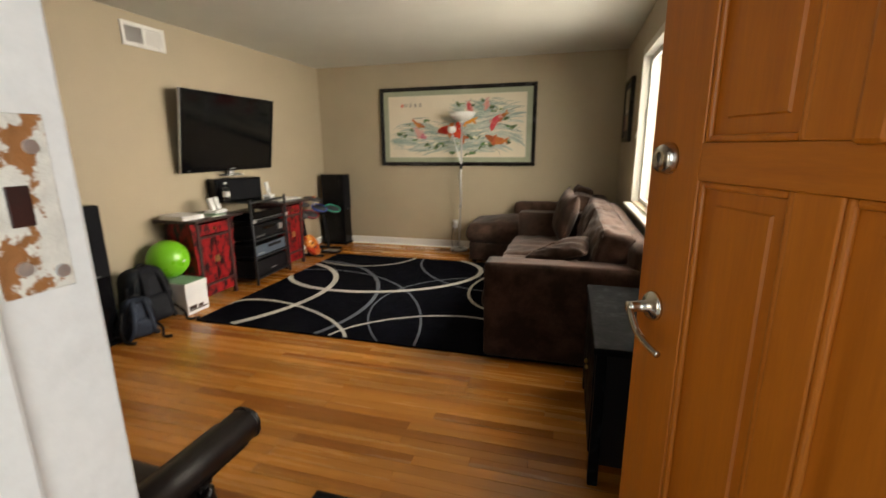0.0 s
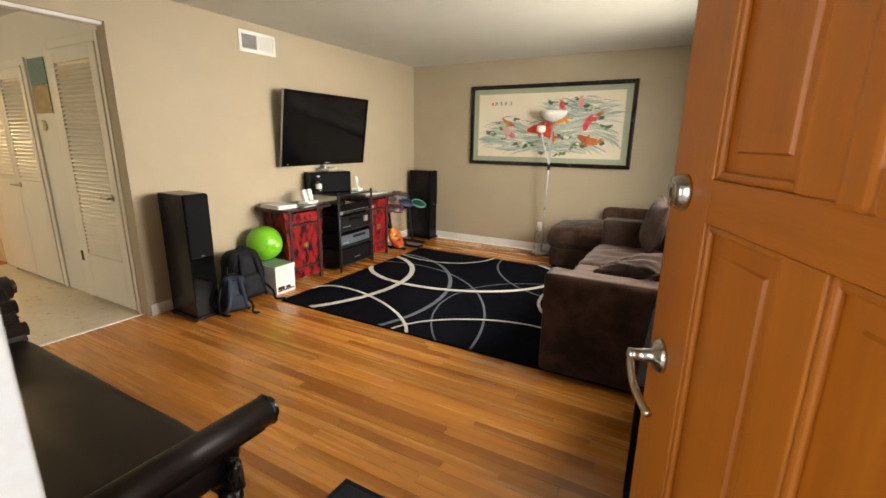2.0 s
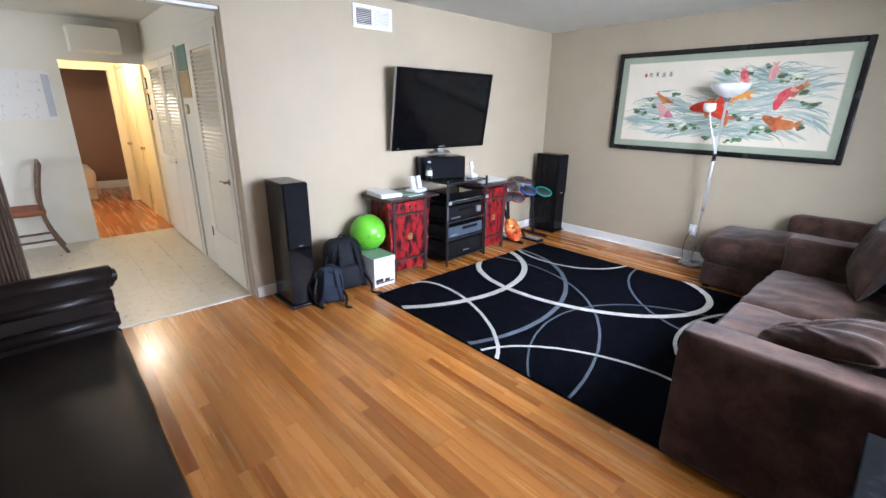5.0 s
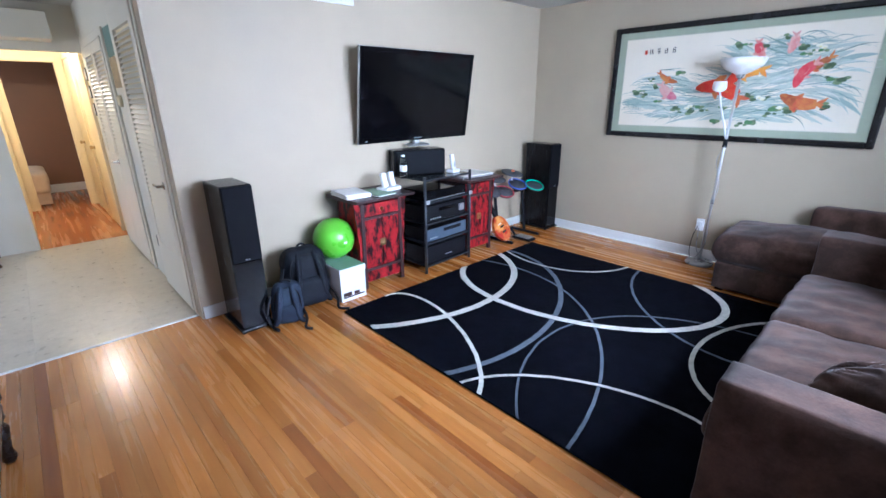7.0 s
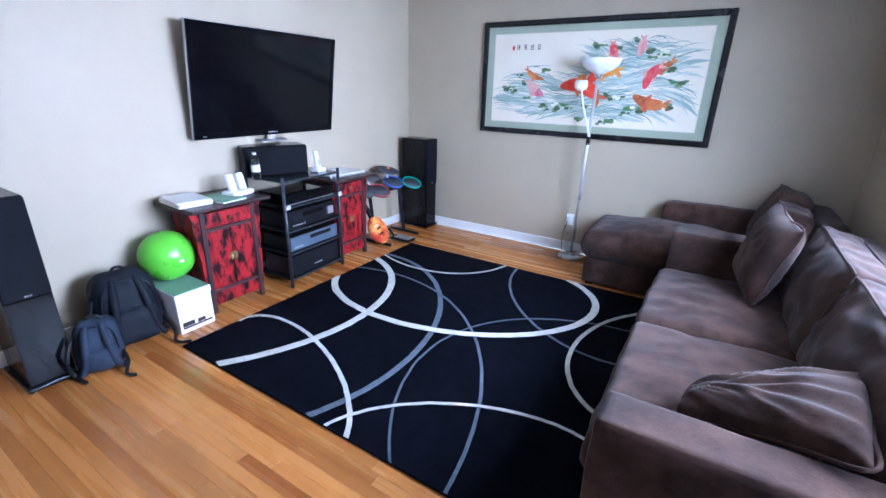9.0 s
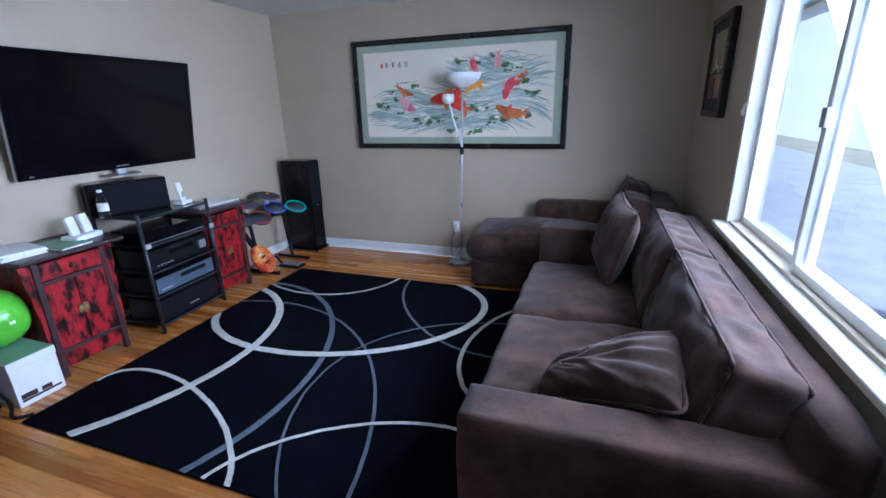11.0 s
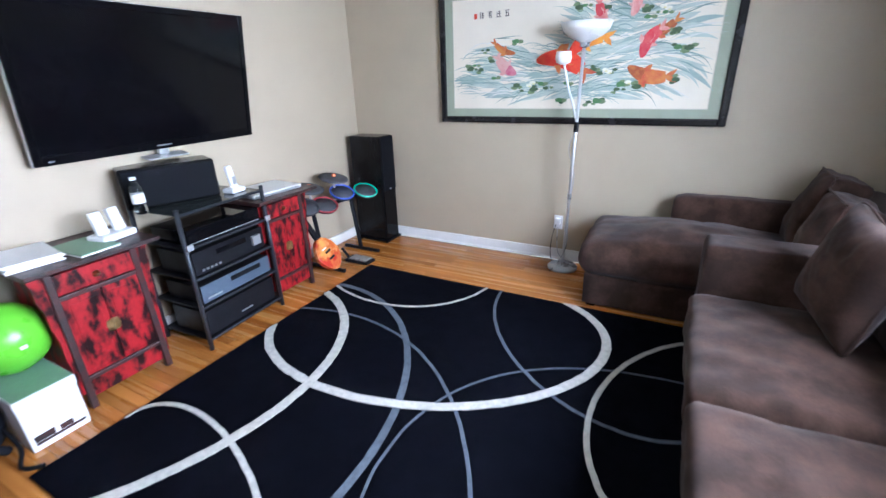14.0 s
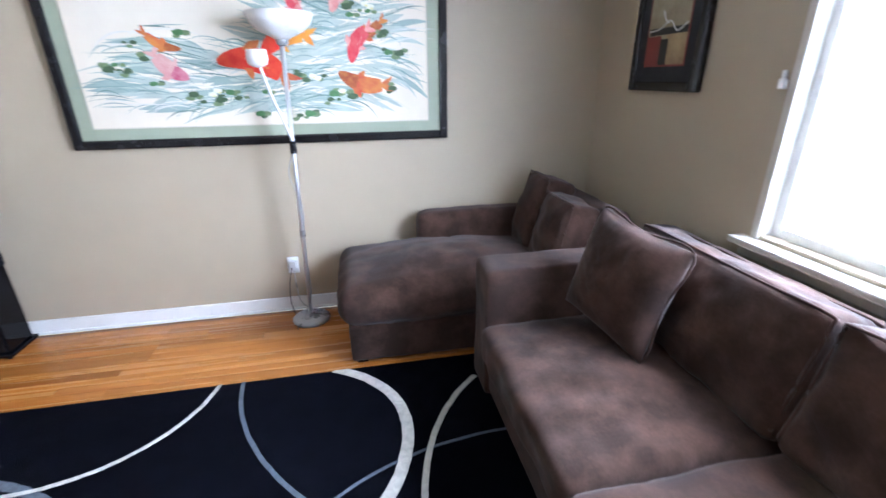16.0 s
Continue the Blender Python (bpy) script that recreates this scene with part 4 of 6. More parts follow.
# television on a tilting wall bracket
def television():
    lean = math.degrees(math.atan2(0.11, 0.745))
    m = Matrix.Translation((0.140, 4.07, 1.513)) @ Matrix.Rotation(radians(lean), 4, "Y")
    t = thing("television", m, "large black flat television tilted forward on the wall", "television")
    W, H = 1.262, 0.752
    part("housing", B((-0.075, -W / 2 + 0.08, -H / 2 + 0.08, -0.03, W / 2 - 0.08, H / 2 - 0.08), (-0.04, -W / 2 + 0.004, -H / 2 + 0.004, -0.002, W / 2 - 0.004, H / 2 - 0.004), bev=0.01), M_black, t)
    part("edge_band", B((-0.03, -W / 2, -H / 2, -0.004, -W / 2 + 0.012, H / 2), (-0.03, W / 2 - 0.012, -H / 2, -0.004, W / 2, H / 2), (-0.03, -W / 2 + 0.012, -H / 2, -0.004, W / 2 - 0.012, -H / 2 + 0.012), (-0.03, -W / 2 + 0.012, H / 2 - 0.012, -0.004, W / 2 - 0.012, H / 2), bev=0.004), M_silver, t, "thin silver edge band")
    part("bezel", B((-0.004, -W / 2 + 0.002, -H / 2 + 0.002, 0.010, -W / 2 + 0.035, H / 2 - 0.002), (-0.004, W / 2 - 0.035, -H / 2 + 0.002, 0.010, W / 2 - 0.002, H / 2 - 0.002), (-0.004, -W / 2 + 0.035, -H / 2 + 0.002, 0.010, W / 2 - 0.035, -H / 2 + 0.05), (-0.004, -W / 2 + 0.035, H / 2 - 0.035, 0.010, W / 2 - 0.035, H / 2 - 0.002), bev=0.004), M_black_gloss, t)
    part("screen", B((-0.003, -W / 2 + 0.033, -H / 2 + 0.048, 0.005, W / 2 - 0.033, H / 2 - 0.033)), M_screen, t)
    part("badge", B((0.0101, -0.045, -H / 2 + 0.020, 0.0115, 0.045, -H / 2 + 0.028)), M_silver, t)
    part("indicator", B((0.0101, -W / 2 + 0.06, -H / 2 + 0.018, 0.0115, -W / 2 + 0.085, -H / 2 + 0.026)), M_silver, t)
    part("bracket", B((-0.13, -0.25, -0.2, -0.072, -0.2, 0.2), (-0.13, 0.2, -0.2, -0.072, 0.25, 0.2), (-0.14, -0.3, 0.02, -0.12, 0.3, 0.12), (-0.14, -0.3, -0.12, -0.12, 0.3, -0.02)), M_black, t)
    part("lower_neck", B((-0.03, -0.03, -H / 2 - 0.035, 0.0, 0.03, -H / 2 + 0.002), (-0.04, -0.12, -H / 2 - 0.045, 0.05, 0.12, -H / 2 - 0.035), bev=0.005), M_steel, t, "chrome foot under the screen")


television()


# framed koi embroidery
def koi_picture():
    X0, X1, Z0, Z1 = 0.95, 3.04, 1.115, 2.13
    p = thing("framed_embroidery", pose(0, 0, 0), "large black-framed embroidery of red carp among lily pads", "picture")
    y = 5.998
    part("frame", B((X0, y - 0.035, Z0, X0 + 0.05, y, Z1), (X1 - 0.05, y - 0.035, Z0, X1, y, Z1), (X0 + 0.05, y - 0.035, Z0, X1 - 0.05, y, Z0 + 0.05), (X0 + 0.05, y - 0.035, Z1 - 0.05, X1 - 0.05, y, Z1), bev=0.01), M_frame_black, p)
    part("mat_border", B((X0 + 0.045, y - 0.018, Z0 + 0.045, X1 - 0.045, y - 0.004, Z1 - 0.045)), M_mat_green, p, "pale green silk mat")
    a0, a1, b0, b1 = X0 + 0.125, X1 - 0.125, Z0 + 0.115, Z1 - 0.115
    part("silk", B((a0, y - 0.021, b0, a1, y - 0.017, b1)), M_silk, p, "cream silk ground")
    yy = y - 0.0225

    def at(u, v):
        return a0 + u * (a1 - a0), b1 - v * (b1 - b0)

    def flat(name, outline, material, lift=0.0, label=""):
        bm = bmesh.new()
        vs = [bm.verts.new((x, yy - lift, z)) for x, z in outline]
        vb = [bm.verts.new((x, y - 0.0212, z)) for x, z in outline]
        bm.faces.new(vs)
        for i in range(len(vs)):
            j = (i + 1) % len(vs)
            bm.faces.new((vs[i], vs[j], vb[j], vb[i]))
        part(name, bm, material, p, label)

    def stroke(u, v, length, bend, tilt, w, material, lift=0.0):
        x, z = at(u, v)
        top, low = [], []
        for k in range(13):
            s = k / 12
            d = length * (s - 0.5)
            h = bend * (1 - (2 * s - 1) ** 2)
            ww = w * math.sin(math.pi * min(0.97, max(0.03, s)))
            c, sn = math.cos(radians(tilt)), math.sin(radians(tilt))
            top.append((x + c * d - sn * (h + ww), z + sn * d + c * (h + ww)))
            low.append((x + c * d - sn * (h - ww), z + sn * d + c * (h - ww)))
        flat("water_stroke", top + low[::-1], material, lift)

    def shore(u):
        """Upper edge of the embroidered water."""
        if u < 0.12:
            return 0.72 - 2.6 * u
        if u < 0.44:
            return 0.40 + 0.06 * math.sin(u * 20)
        if u < 0.52:
            return 0.40 - 3.4 * (u - 0.44)
        return 0.10 + 1.1 * max(0.0, u - 0.80) ** 1.2

    rnd = random.Random(5)

    def flow(u, v):
        """Slope of the current: fans out towards the lower edges, rolls over the crests."""
        return -34 * (u - 0.45) * (0.4 + v) + 26 * math.sin(7.0 * u + 5.0 * v) * (1 - 0.5 * v)

    for k in range(340):
        u, v = rnd.uniform(0.05, 0.95), rnd.uniform(0.10, 0.90)
        if v < shore(u) + 0.06 or v > 0.96 - 0.5 * abs(u - 0.5) ** 1.6:
            continue
        stroke(u, v, rnd.uniform(0.16, 0.34), rnd.uniform(-0.01, 0.04), flow(u, v), rnd.uniform(0.008, 0.020), rnd.choice((M_water_pale, M_water_pale, M_water_mid)), 0.0001 + k * 0.0000015)
    for k in range(420):
        u, v = rnd.uniform(0.03, 0.97), rnd.uniform(0.08, 0.95)
        if v < shore(u) or v > 1.0 - 0.5 * abs(u - 0.5) ** 1.6:
            continue
        stroke(u, v, rnd.uniform(0.12, 0.32), rnd.uniform(-0.01, 0.055), flow(u, v) + rnd.uniform(-7, 7), rnd.uniform(0.0010, 0.0042), rnd.choice((M_water, M_water, M_water_mid, M_water_deep, M_silk_light)), 0.0007 + k * 0.000001)

    def carp(tail, head, width, bend, tail_mat, head_mat, fin, lift):
        """A fish along a bent line between two shares of the silk, two-coloured."""
        (x0, z0), (x1, z1) = at(*tail), at(*head)
        d = Vector((x1 - x0, z1 - z0))
        n = Vector((-d.y, d.x))

        def put(q, w):
            """q runs from tail to head, w sideways in metres."""
            c = Vector((x0, z0)) + d * q + n * bend * math.sin(math.pi * q)
            t = (d + n * bend * math.pi * math.cos(math.pi * q)).normalized()
            return c.x - t.y * w, c.y + t.x * w

        def girth(q):
            return 1.15 * width * (0.16 + 0.84 * math.sin(math.pi * min(1.0, 0.06 + 0.88 * q)) ** 0.8) * (1 - 0.15 * q)

        qs = [0.14 + 0.86 * k / 18 for k in range(19)]
        flat("carp", [put(q, girth(q)) for q in qs[:12]] + [put(q, -girth(q)) for q in qs[11::-1]], tail_mat, lift)
        flat("carp_head", [put(q, girth(q) * (1 - 0.5 * max(0, (q - 0.9) / 0.1) ** 2)) for q in qs[10:]] + [put(q, -girth(q) * (1 - 0.5 * max(0, (q - 0.9) / 0.1) ** 2)) for q in qs[:9:-1]], head_mat, lift + 0.0002)
        g = width
        flat("tail_fin", [put(0.16, 0.2 * g), put(0.06, 0.75 * g), put(-0.06, 1.0 * g), put(-0.02, 0.35 * g), put(0.03, 0.0), put(-0.04, -0.4 * g), put(-0.09, -0.95 * g), put(0.06, -0.6 * g), put(0.16, -0.2 * g)], fin, lift + 0.0001)
        for sd in (1, -1):
            flat("fin", [put(0.68, sd * 0.75 * g), put(0.60, sd * 1.5 * g), put(0.50, sd * 1.75 * g), put(0.50, sd * 1.2 * g), put(0.54, sd * 0.8 * g)], fin, lift + 0.0003)
        flat("back_fin", [put(0.66, 0.10 * g), put(0.52, 0.42 * g), put(0.34, 0.36 * g), put(0.30, 0.12 * g), put(0.48, 0.02)], fin, lift + 0.0004)

    carp((0.575, 0.711), (0.372, 0.575), 0.06, -0.16, M_koi_red, M_koi_red, M_koi_orange, 0.0022)
    carp((0.649, 0.411), (0.502, 0.538), 0.05, -0.18, M_koi_yellow, M_koi_red, M_koi_yellow, 0.0018)
    carp((0.184, 0.38), (0.281, 0.496), 0.022, -0.12, M_koi_orange, M_koi_brown, M_koi_orange, 0.0016)
    carp((0.2, 0.507), (0.287, 0.682), 0.04, -0.1, M_koi_pale, M_koi_rose, M_koi_pale, 0.0013)
    carp((0.87, 0.293), (0.764, 0.424), 0.028, 0.1, M_koi_brown, M_koi_brown, M_koi_orange, 0.0013)
    carp((0.829, 0.345), (0.764, 0.585), 0.038, -0.14, M_koi_crimson, M_koi_crimson, M_koi_pink, 0.0019)
    carp((0.876, 0.735), (0.721, 0.648), 0.044, 0.12, M_koi_orange, M_koi_brown, M_koi_orange, 0.0016)
    carp((0.597, 0.111), (0.633, 0.289), 0.03, -0.1, M_koi_crimson, M_koi_pink, M_koi_pink, 0.0016)
    carp((0.727, 0.07), (0.715, 0.258), 0.03, 0.08, M_koi_pink, M_koi_pink, M_koi_pale, 0.0013)

    def pad(u, v, r, material, lift):
        x, z = at(u, v)
        o = []
        for k in range(14):
            th = 2 * math.pi * k / 14
            q = r * (1 + 0.35 * noise.noise(Vector((u * 40, v * 40, k * 0.8))))
            o.append((x + 1.4 * q * math.cos(th), z + 0.8 * q * math.sin(th)))
        flat("lily_pad", o, material, lift)

    pads = ((0.098, 0.592), (0.128, 0.632), (0.079, 0.621), (0.187, 0.714), (0.291, 0.786), (0.314, 0.836), (0.393, 0.774), (0.365, 0.825), (0.415, 0.814), (0.471, 0.925), (0.676, 0.672), (0.621, 0.698), (0.701, 0.794), (0.69, 0.837), (0.526, 0.156), (0.548, 0.144), (0.631, 0.174), (0.762, 0.22), (0.768, 0.271), (0.868, 0.381), (0.855, 0.405), (0.878, 0.515), (0.914, 0.521), (0.702, 0.113), (0.281, 0.392), (0.16, 0.454), (0.179, 0.557), (0.62, 0.934), (0.589, 0.946), (0.887, 0.765), (0.823, 0.248), (0.597, 0.661), (0.759, 0.816), (0.497, 0.775))
    for k, (u, v) in enumerate(pads):
        r = 0.013 + 0.009 * ((k * 37) % 5) / 4
        pad(u, v, r, M_leaf_art if k % 3 else M_green_art, 0.0018 + k * 0.00001)
        pad(u + 0.020 * math.cos(k * 2.1), v + 0.030 * math.sin(k * 2.1), r * 0.9, M_sage_art, 0.0013 + k * 0.00001)
        pad(u + 0.024 * math.cos(k * 1.3 + 2), v + 0.022 * math.sin(k * 1.3 + 2), r * 0.7, M_leaf_art if k % 2 else M_sage_art, 0.0009 + k * 0.00001)
    for k, (u, v) in enumerate(((0.359, 0.764), (0.343, 0.787), (0.641, 0.671), (0.655, 0.688), (0.727, 0.778), (0.815, 0.203), (0.831, 0.22))):
        pad(u, v, 0.016, M_white_art, 0.0026 + k * 0.00001)
        pad(u + 0.004, v + 0.012, 0.007, M_flower_art, 0.0028 + k * 0.00001)
    # four brushed characters too small to read, and a seal
    for k, marks in enumerate((((0, 0.020, 0.030, 0.005), (0, 0.006, 0.022, 0.005), (0, -0.016, 0.028, 0.005), (-0.009, -0.004, 0.005, 0.036), (0.010, -0.008, 0.005, 0.026)),
                               ((0.003, 0.017, 0.020, 0.005), (0.004, 0.003, 0.022, 0.005), (0, -0.019, 0.034, 0.005), (-0.013, -0.002, 0.005, 0.028), (0.006, 0.002, 0.005, 0.030)),
                               ((0, 0.019, 0.032, 0.005), (0, 0.008, 0.024, 0.004), (0, -0.003, 0.030, 0.005), (-0.003, 0.0, 0.005, 0.044), (0.010, -0.015, 0.005, 0.014)),
                               ((0.006, 0.014, 0.018, 0.005), (0.007, -0.002, 0.022, 0.005), (0.008, -0.017, 0.018, 0.005), (-0.012, 0.0, 0.005, 0.044), (0.006, 0.0, 0.005, 0.040)))):
        x, z = at(0.243 - 0.037 * k, 0.145)
        for dx, dz, w, hh in marks:
            flat("ink_mark", [(x + dx - w / 2, z + dz - hh / 2), (x + dx + w / 2, z + dz - hh / 2), (x + dx + w / 2, z + dz + hh / 2), (x + dx - w / 2, z + dz + hh / 2)], M_ink, 0.0006 + 0.0002 * (w > hh))
    x, z = at(0.104, 0.150)
    flat("seal_mark", [(x - 0.012, z - 0.018), (x + 0.012, z - 0.018), (x + 0.012, z + 0.018), (x - 0.012, z + 0.018)], M_koi_red, 0.0006)
    part("inner_fillet", B((a0 - 0.006, y - 0.024, b0 - 0.006, a0, y - 0.017, b1 + 0.006), (a1, y - 0.024, b0 - 0.006, a1 + 0.006, y - 0.017, b1 + 0.006), (a0, y - 0.024, b0 - 0.006, a1, y - 0.017, b0), (a0, y - 0.024, b1, a1, y - 0.017, b1 + 0.006)), M_fillet, p, "thin pale inner fillet")


koi_picture()


def small_picture():
    p = thing("framed_print", pose(0, 0, 0), "small dark-framed abstract print in brown tones", "picture")
    y0, y1, z0, z1 = 5.06, 5.58, 1.395, 2.02
    part("frame", B((4.000, y0, z0, 4.044, y0 + 0.045, z1), (4.000, y1 - 0.045, z0, 4.044, y1, z1), (4.000, y0 + 0.045, z0, 4.044, y1 - 0.045, z0 + 0.045), (4.000, y0 + 0.045, z1 - 0.045, 4.044, y1 - 0.045, z1), bev=0.010), M_frame_black, p)
    part("mat_board", B((4.012, y0 + 0.042, z0 + 0.042, 4.040, y1 - 0.042, z1 - 0.042)), M_navy_mat, p, "near-black mat board")
    a, b, c, d = y0 + 0.115, y1 - 0.115, z0 + 0.125, z1 - 0.105
    part("fillet", B((4.0105, a - 0.008, c - 0.008, 4.0135, b + 0.008, d + 0.008)), M_red_art, p, "thin maroon fillet")
    part("print", B((4.009, a, c, 4.0115, b, d)), M_cream_print, p, "pale olive abstract print")
    h, w = d - c, b - a
    part("maroon_block", B((4.008, b - 0.36 * w, c, 4.0095, b, c + 0.34 * h)), M_red_art, p)
    part("tan_block", B((4.0083, a, c, 4.0097, b - 0.50 * w, c + 0.36 * h)), M_tan_art, p)
    part("dark_block", B((4.0078, b - 0.56 * w, c, 4.0093, b - 0.36 * w, c + 0.30 * h), (4.0078, a, c + 0.35 * h, 4.0093, b - 0.05 * w, c + 0.43 * h)), M_ink, p)
    part("pale_line", T([(4.0075, b - 0.02 * w, c + 0.40 * h), (4.0075, b - 0.3 * w, c + 0.42 * h), (4.0075, b - 0.55 * w, c + 0.50 * h), (4.0075, a + 0.25 * w, c + 0.38 * h), (4.0075, a + 0.02 * w, c + 0.46 * h)], 0.003, 6), M_paper, p)
    part("pale_line", T([(4.0075, b - 0.35 * w, c + 0.62 * h), (4.0075, b - 0.42 * w, c + 0.52 * h), (4.0075, b - 0.52 * w, c + 0.48 * h)], 0.003, 6), M_paper, p)


small_picture()


# ---- along the television wall ----
def floor_speaker(m, label):
    s = thing("floor_speaker", m, label, "speaker", "pair of floor speakers")
    w, d, h = 0.19, 0.33, 0.965
    part("cabinet", B((-d, -w / 2, 0.035, 0, w / 2, h + 0.035), bev=0.006), M_black_ash, s)
    part("front_baffle", B((0.0005, -w / 2 + 0.001, 0.036, 0.012, w / 2 - 0.001, 0.50), bev=0.004), M_black_gloss, s, "gloss black lower front")
    part("grille", B((0.0005, -w / 2 + 0.001, 0.503, 0.022, w / 2 - 0.001, h + 0.030), bev=0.008), M_grille, s, "black cloth grille")
    part("badge", B((0.0225, -0.014, 0.515, 0.024, 0.014, 0.523)), M_silver, s)
    part("plinth", B((-d - 0.01, -w / 2 - 0.02, 0.012, 0.03, w / 2 + 0.02, 0.034), bev=0.006), M_black_gloss, s)
    for x in (-d + 0.02, 0.0):
        for y in (-w / 2, w / 2):
            part("foot", lathe([(0.012, 0), (0.014, 0.012)], (x, y, 0), None, 12), M_black, s)
    return s


floor_speaker(pose(0.415, 2.315, 0), "black floor-standing speaker beside the kitchen opening")
floor_speaker(pose(0.43, 5.835, 0), "black floor-standing speaker in the room corner")


def red_cabinet(y0, y1, label):
    """Tapered cabinet with a flared top, two doors and a drawer."""
    c = thing("red_cabinet", pose(0.02, (y0 + y1) / 2, 0), label, "cabinet", "red cabinets")
    w = (y1 - y0) / 2
    fx = 0.375
    part("top", prism([(0.0, 0.735), (0.0, 0.768), (0.46, 0.768), (0.46, 0.752), (0.44, 0.742)], -w, w, "y", 0.002), M_dark_lac, c, "dark overhanging top")
    bw = w - 0.085
    post = 0.032
    for s in (-1, 1):
        for x in (0.03, fx - post):
            bm = B((x, s * bw - (post if s > 0 else 0), 0.0, x + post, s * bw + (post if s < 0 else 0), 0.735), bev=0.004)
            for v in bm.verts:
                v.co.y += s * 0.008 * (1 - v.co.z / 0.735)
            part("post", bm, M_dark_lac, c)
        bm = B((0.05, s * bw - 0.012, 0.09, fx - 0.02, s * bw, 0.735))
        for v in bm.verts:
            v.co.y += s * 0.008 * (1 - v.co.z / 0.735)
        part("side", bm, M_red, c)
        part("flared_wing", prism([(s * (w - 0.022), 0.735), (s * (bw - 0.002), 0.735), (s * (bw + 0.004), 0.09), (s * (bw + 0.016), 0.09), (s * (bw + 0.020), 0.20), (s * (bw + 0.027), 0.30), (s * (bw + 0.026), 0.40), (s * (bw + 0.036), 0.47), (s * (bw + 0.036), 0.55), (s * (bw + 0.050), 0.62), (s * (bw + 0.048), 0.68)], fx - 0.026, fx - 0.012, "x"), M_red, c)
    part("back", B((0.02, -bw, 0.09, 0.03, bw, 0.735)), M_dark_lac, c)
    in_w = bw - post + 0.004
    part("rail", B((fx - 0.028, -in_w - 0.006, 0.585, fx - 0.002, in_w + 0.006, 0.607), bev=0.004), M_dark_lac, c)
    part("rail", B((fx - 0.028, -in_w - 0.014, 0.150, fx - 0.002, in_w + 0.014, 0.172), bev=0.004), M_dark_lac, c)
    part("apron", B((fx - 0.026, -in_w - 0.014, 0.055, fx - 0.012, in_w + 0.014, 0.150), bev=0.004), M_red, c)
    dr = part("drawer", B((fx - 0.03, -in_w, 0.610, fx - 0.004, in_w, 0.712), bev=0.006), M_red, c)
    part("drawer_pull", lathe([(0.016, 0), (0.016, 0.003), (0.005, 0.008), (0.008, 0.016), (0.002, 0.02)], (fx - 0.004, 0, 0.66), Matrix.Rotation(radians(90), 4, "Y"), 16), M_brass, dr, smooth=2)
    for s in (-1, 1):
        dd = part("door", B((fx - 0.028, min(0, s * (in_w + 0.004)) + (0.002 if s > 0 else 0), 0.174, fx - 0.010, max(0, s * (in_w + 0.004)) - (0.002 if s < 0 else 0), 0.583), bev=0.003), M_red, c)
        a, b = sorted((s * 0.03, s * (in_w - 0.03)))
        part("door_panel", B((fx - 0.011, a, 0.205, fx - 0.006, b, 0.555), bev=0.003), M_red, dd)
        part("lock_plate", prism([(s * 0.001, 0.345), (s * 0.026, 0.352), (s * 0.032, 0.378), (s * 0.026, 0.405), (s * 0.001, 0.412)], fx - 0.010, fx - 0.004, "x"), M_brass, dd)
        part("ring_pull", T([(fx - 0.002, s * 0.012, 0.385), (fx + 0.004, s * 0.018, 0.365), (fx + 0.004, s * 0.012, 0.350), (fx + 0.004, s * 0.006, 0.365), (fx - 0.002, s * 0.012, 0.385)], 0.002, 6), M_brass, dd)
    return c


red_cabinet(3.135, 3.70, "red lacquered cabinet with dark worn edges, papers on top")
red_cabinet(4.34, 4.86, "red lacquered cabinet with worn dark posts, holding a silver laptop")


def media_rack():
    r = thing("media_rack", pose(0, 0, 0), "black metal media rack with glass shelves and audio gear", "rack")
    A, D = Vector((0.475, 3.815)), Vector((0.44, 4.405))
    way = (D - A).normalized()
    back = Vector((-way.y, way.x)) * 0.40
    corners = [A, D, D + back, A + back]
    for c in corners:
        part("post", R(((c.x, c.y, 0.0), (c.x, c.y, 0.87), 0.013), seg=14), M_post, r, smooth=1)
    for z in (0.06, 0.27, 0.45, 0.64, 0.835):
        part("shelf", prism([tuple(c) for c in corners], z, z + 0.010), M_rackglass if z > 0.8 else M_black, r, "smoked glass shelf" if z > 0.8 else "")
        part("shelf_bar", R(((A.x, A.y, z), (D.x, D.y, z), 0.008), seg=10), M_post, r)
    return A, D, way, back


RA, RD, RWAY, RBACK = media_rack()


def on_rack(a, b, depth, z, h, gap=0.02):
    """Four plan corners of a device between shares a and b of the rack's width."""
    n = RBACK.normalized()
    p, q = RA + (RD - RA) * a + n * gap, RA + (RD - RA) * b + n * gap
    return [tuple(p), tuple(q), tuple(q + n * depth), tuple(p + n * depth)], z, z + h


def rack_device(name, a, b, depth, z, h, material, label, category):
    o, lo, hi = on_rack(a, b, depth, z, h)
    d = thing(name, pose(0, 0, 0), label, category)
    part("case", prism(o, lo, hi, bev=0.004), material, d)
    n, w = -RBACK.normalized(), RWAY
    p0 = RA + (RD - RA) * a - n * 0.02
    L = (RD - RA).length * (b - a)

    def face(s, e, z0, z1, t=0.003):
        p, q = p0 + w * (L * s), p0 + w * (L * e)
        return prism([tuple(p), tuple(p + n * t), tuple(q + n * t), tuple(q)], z0, z1)

    return d, face


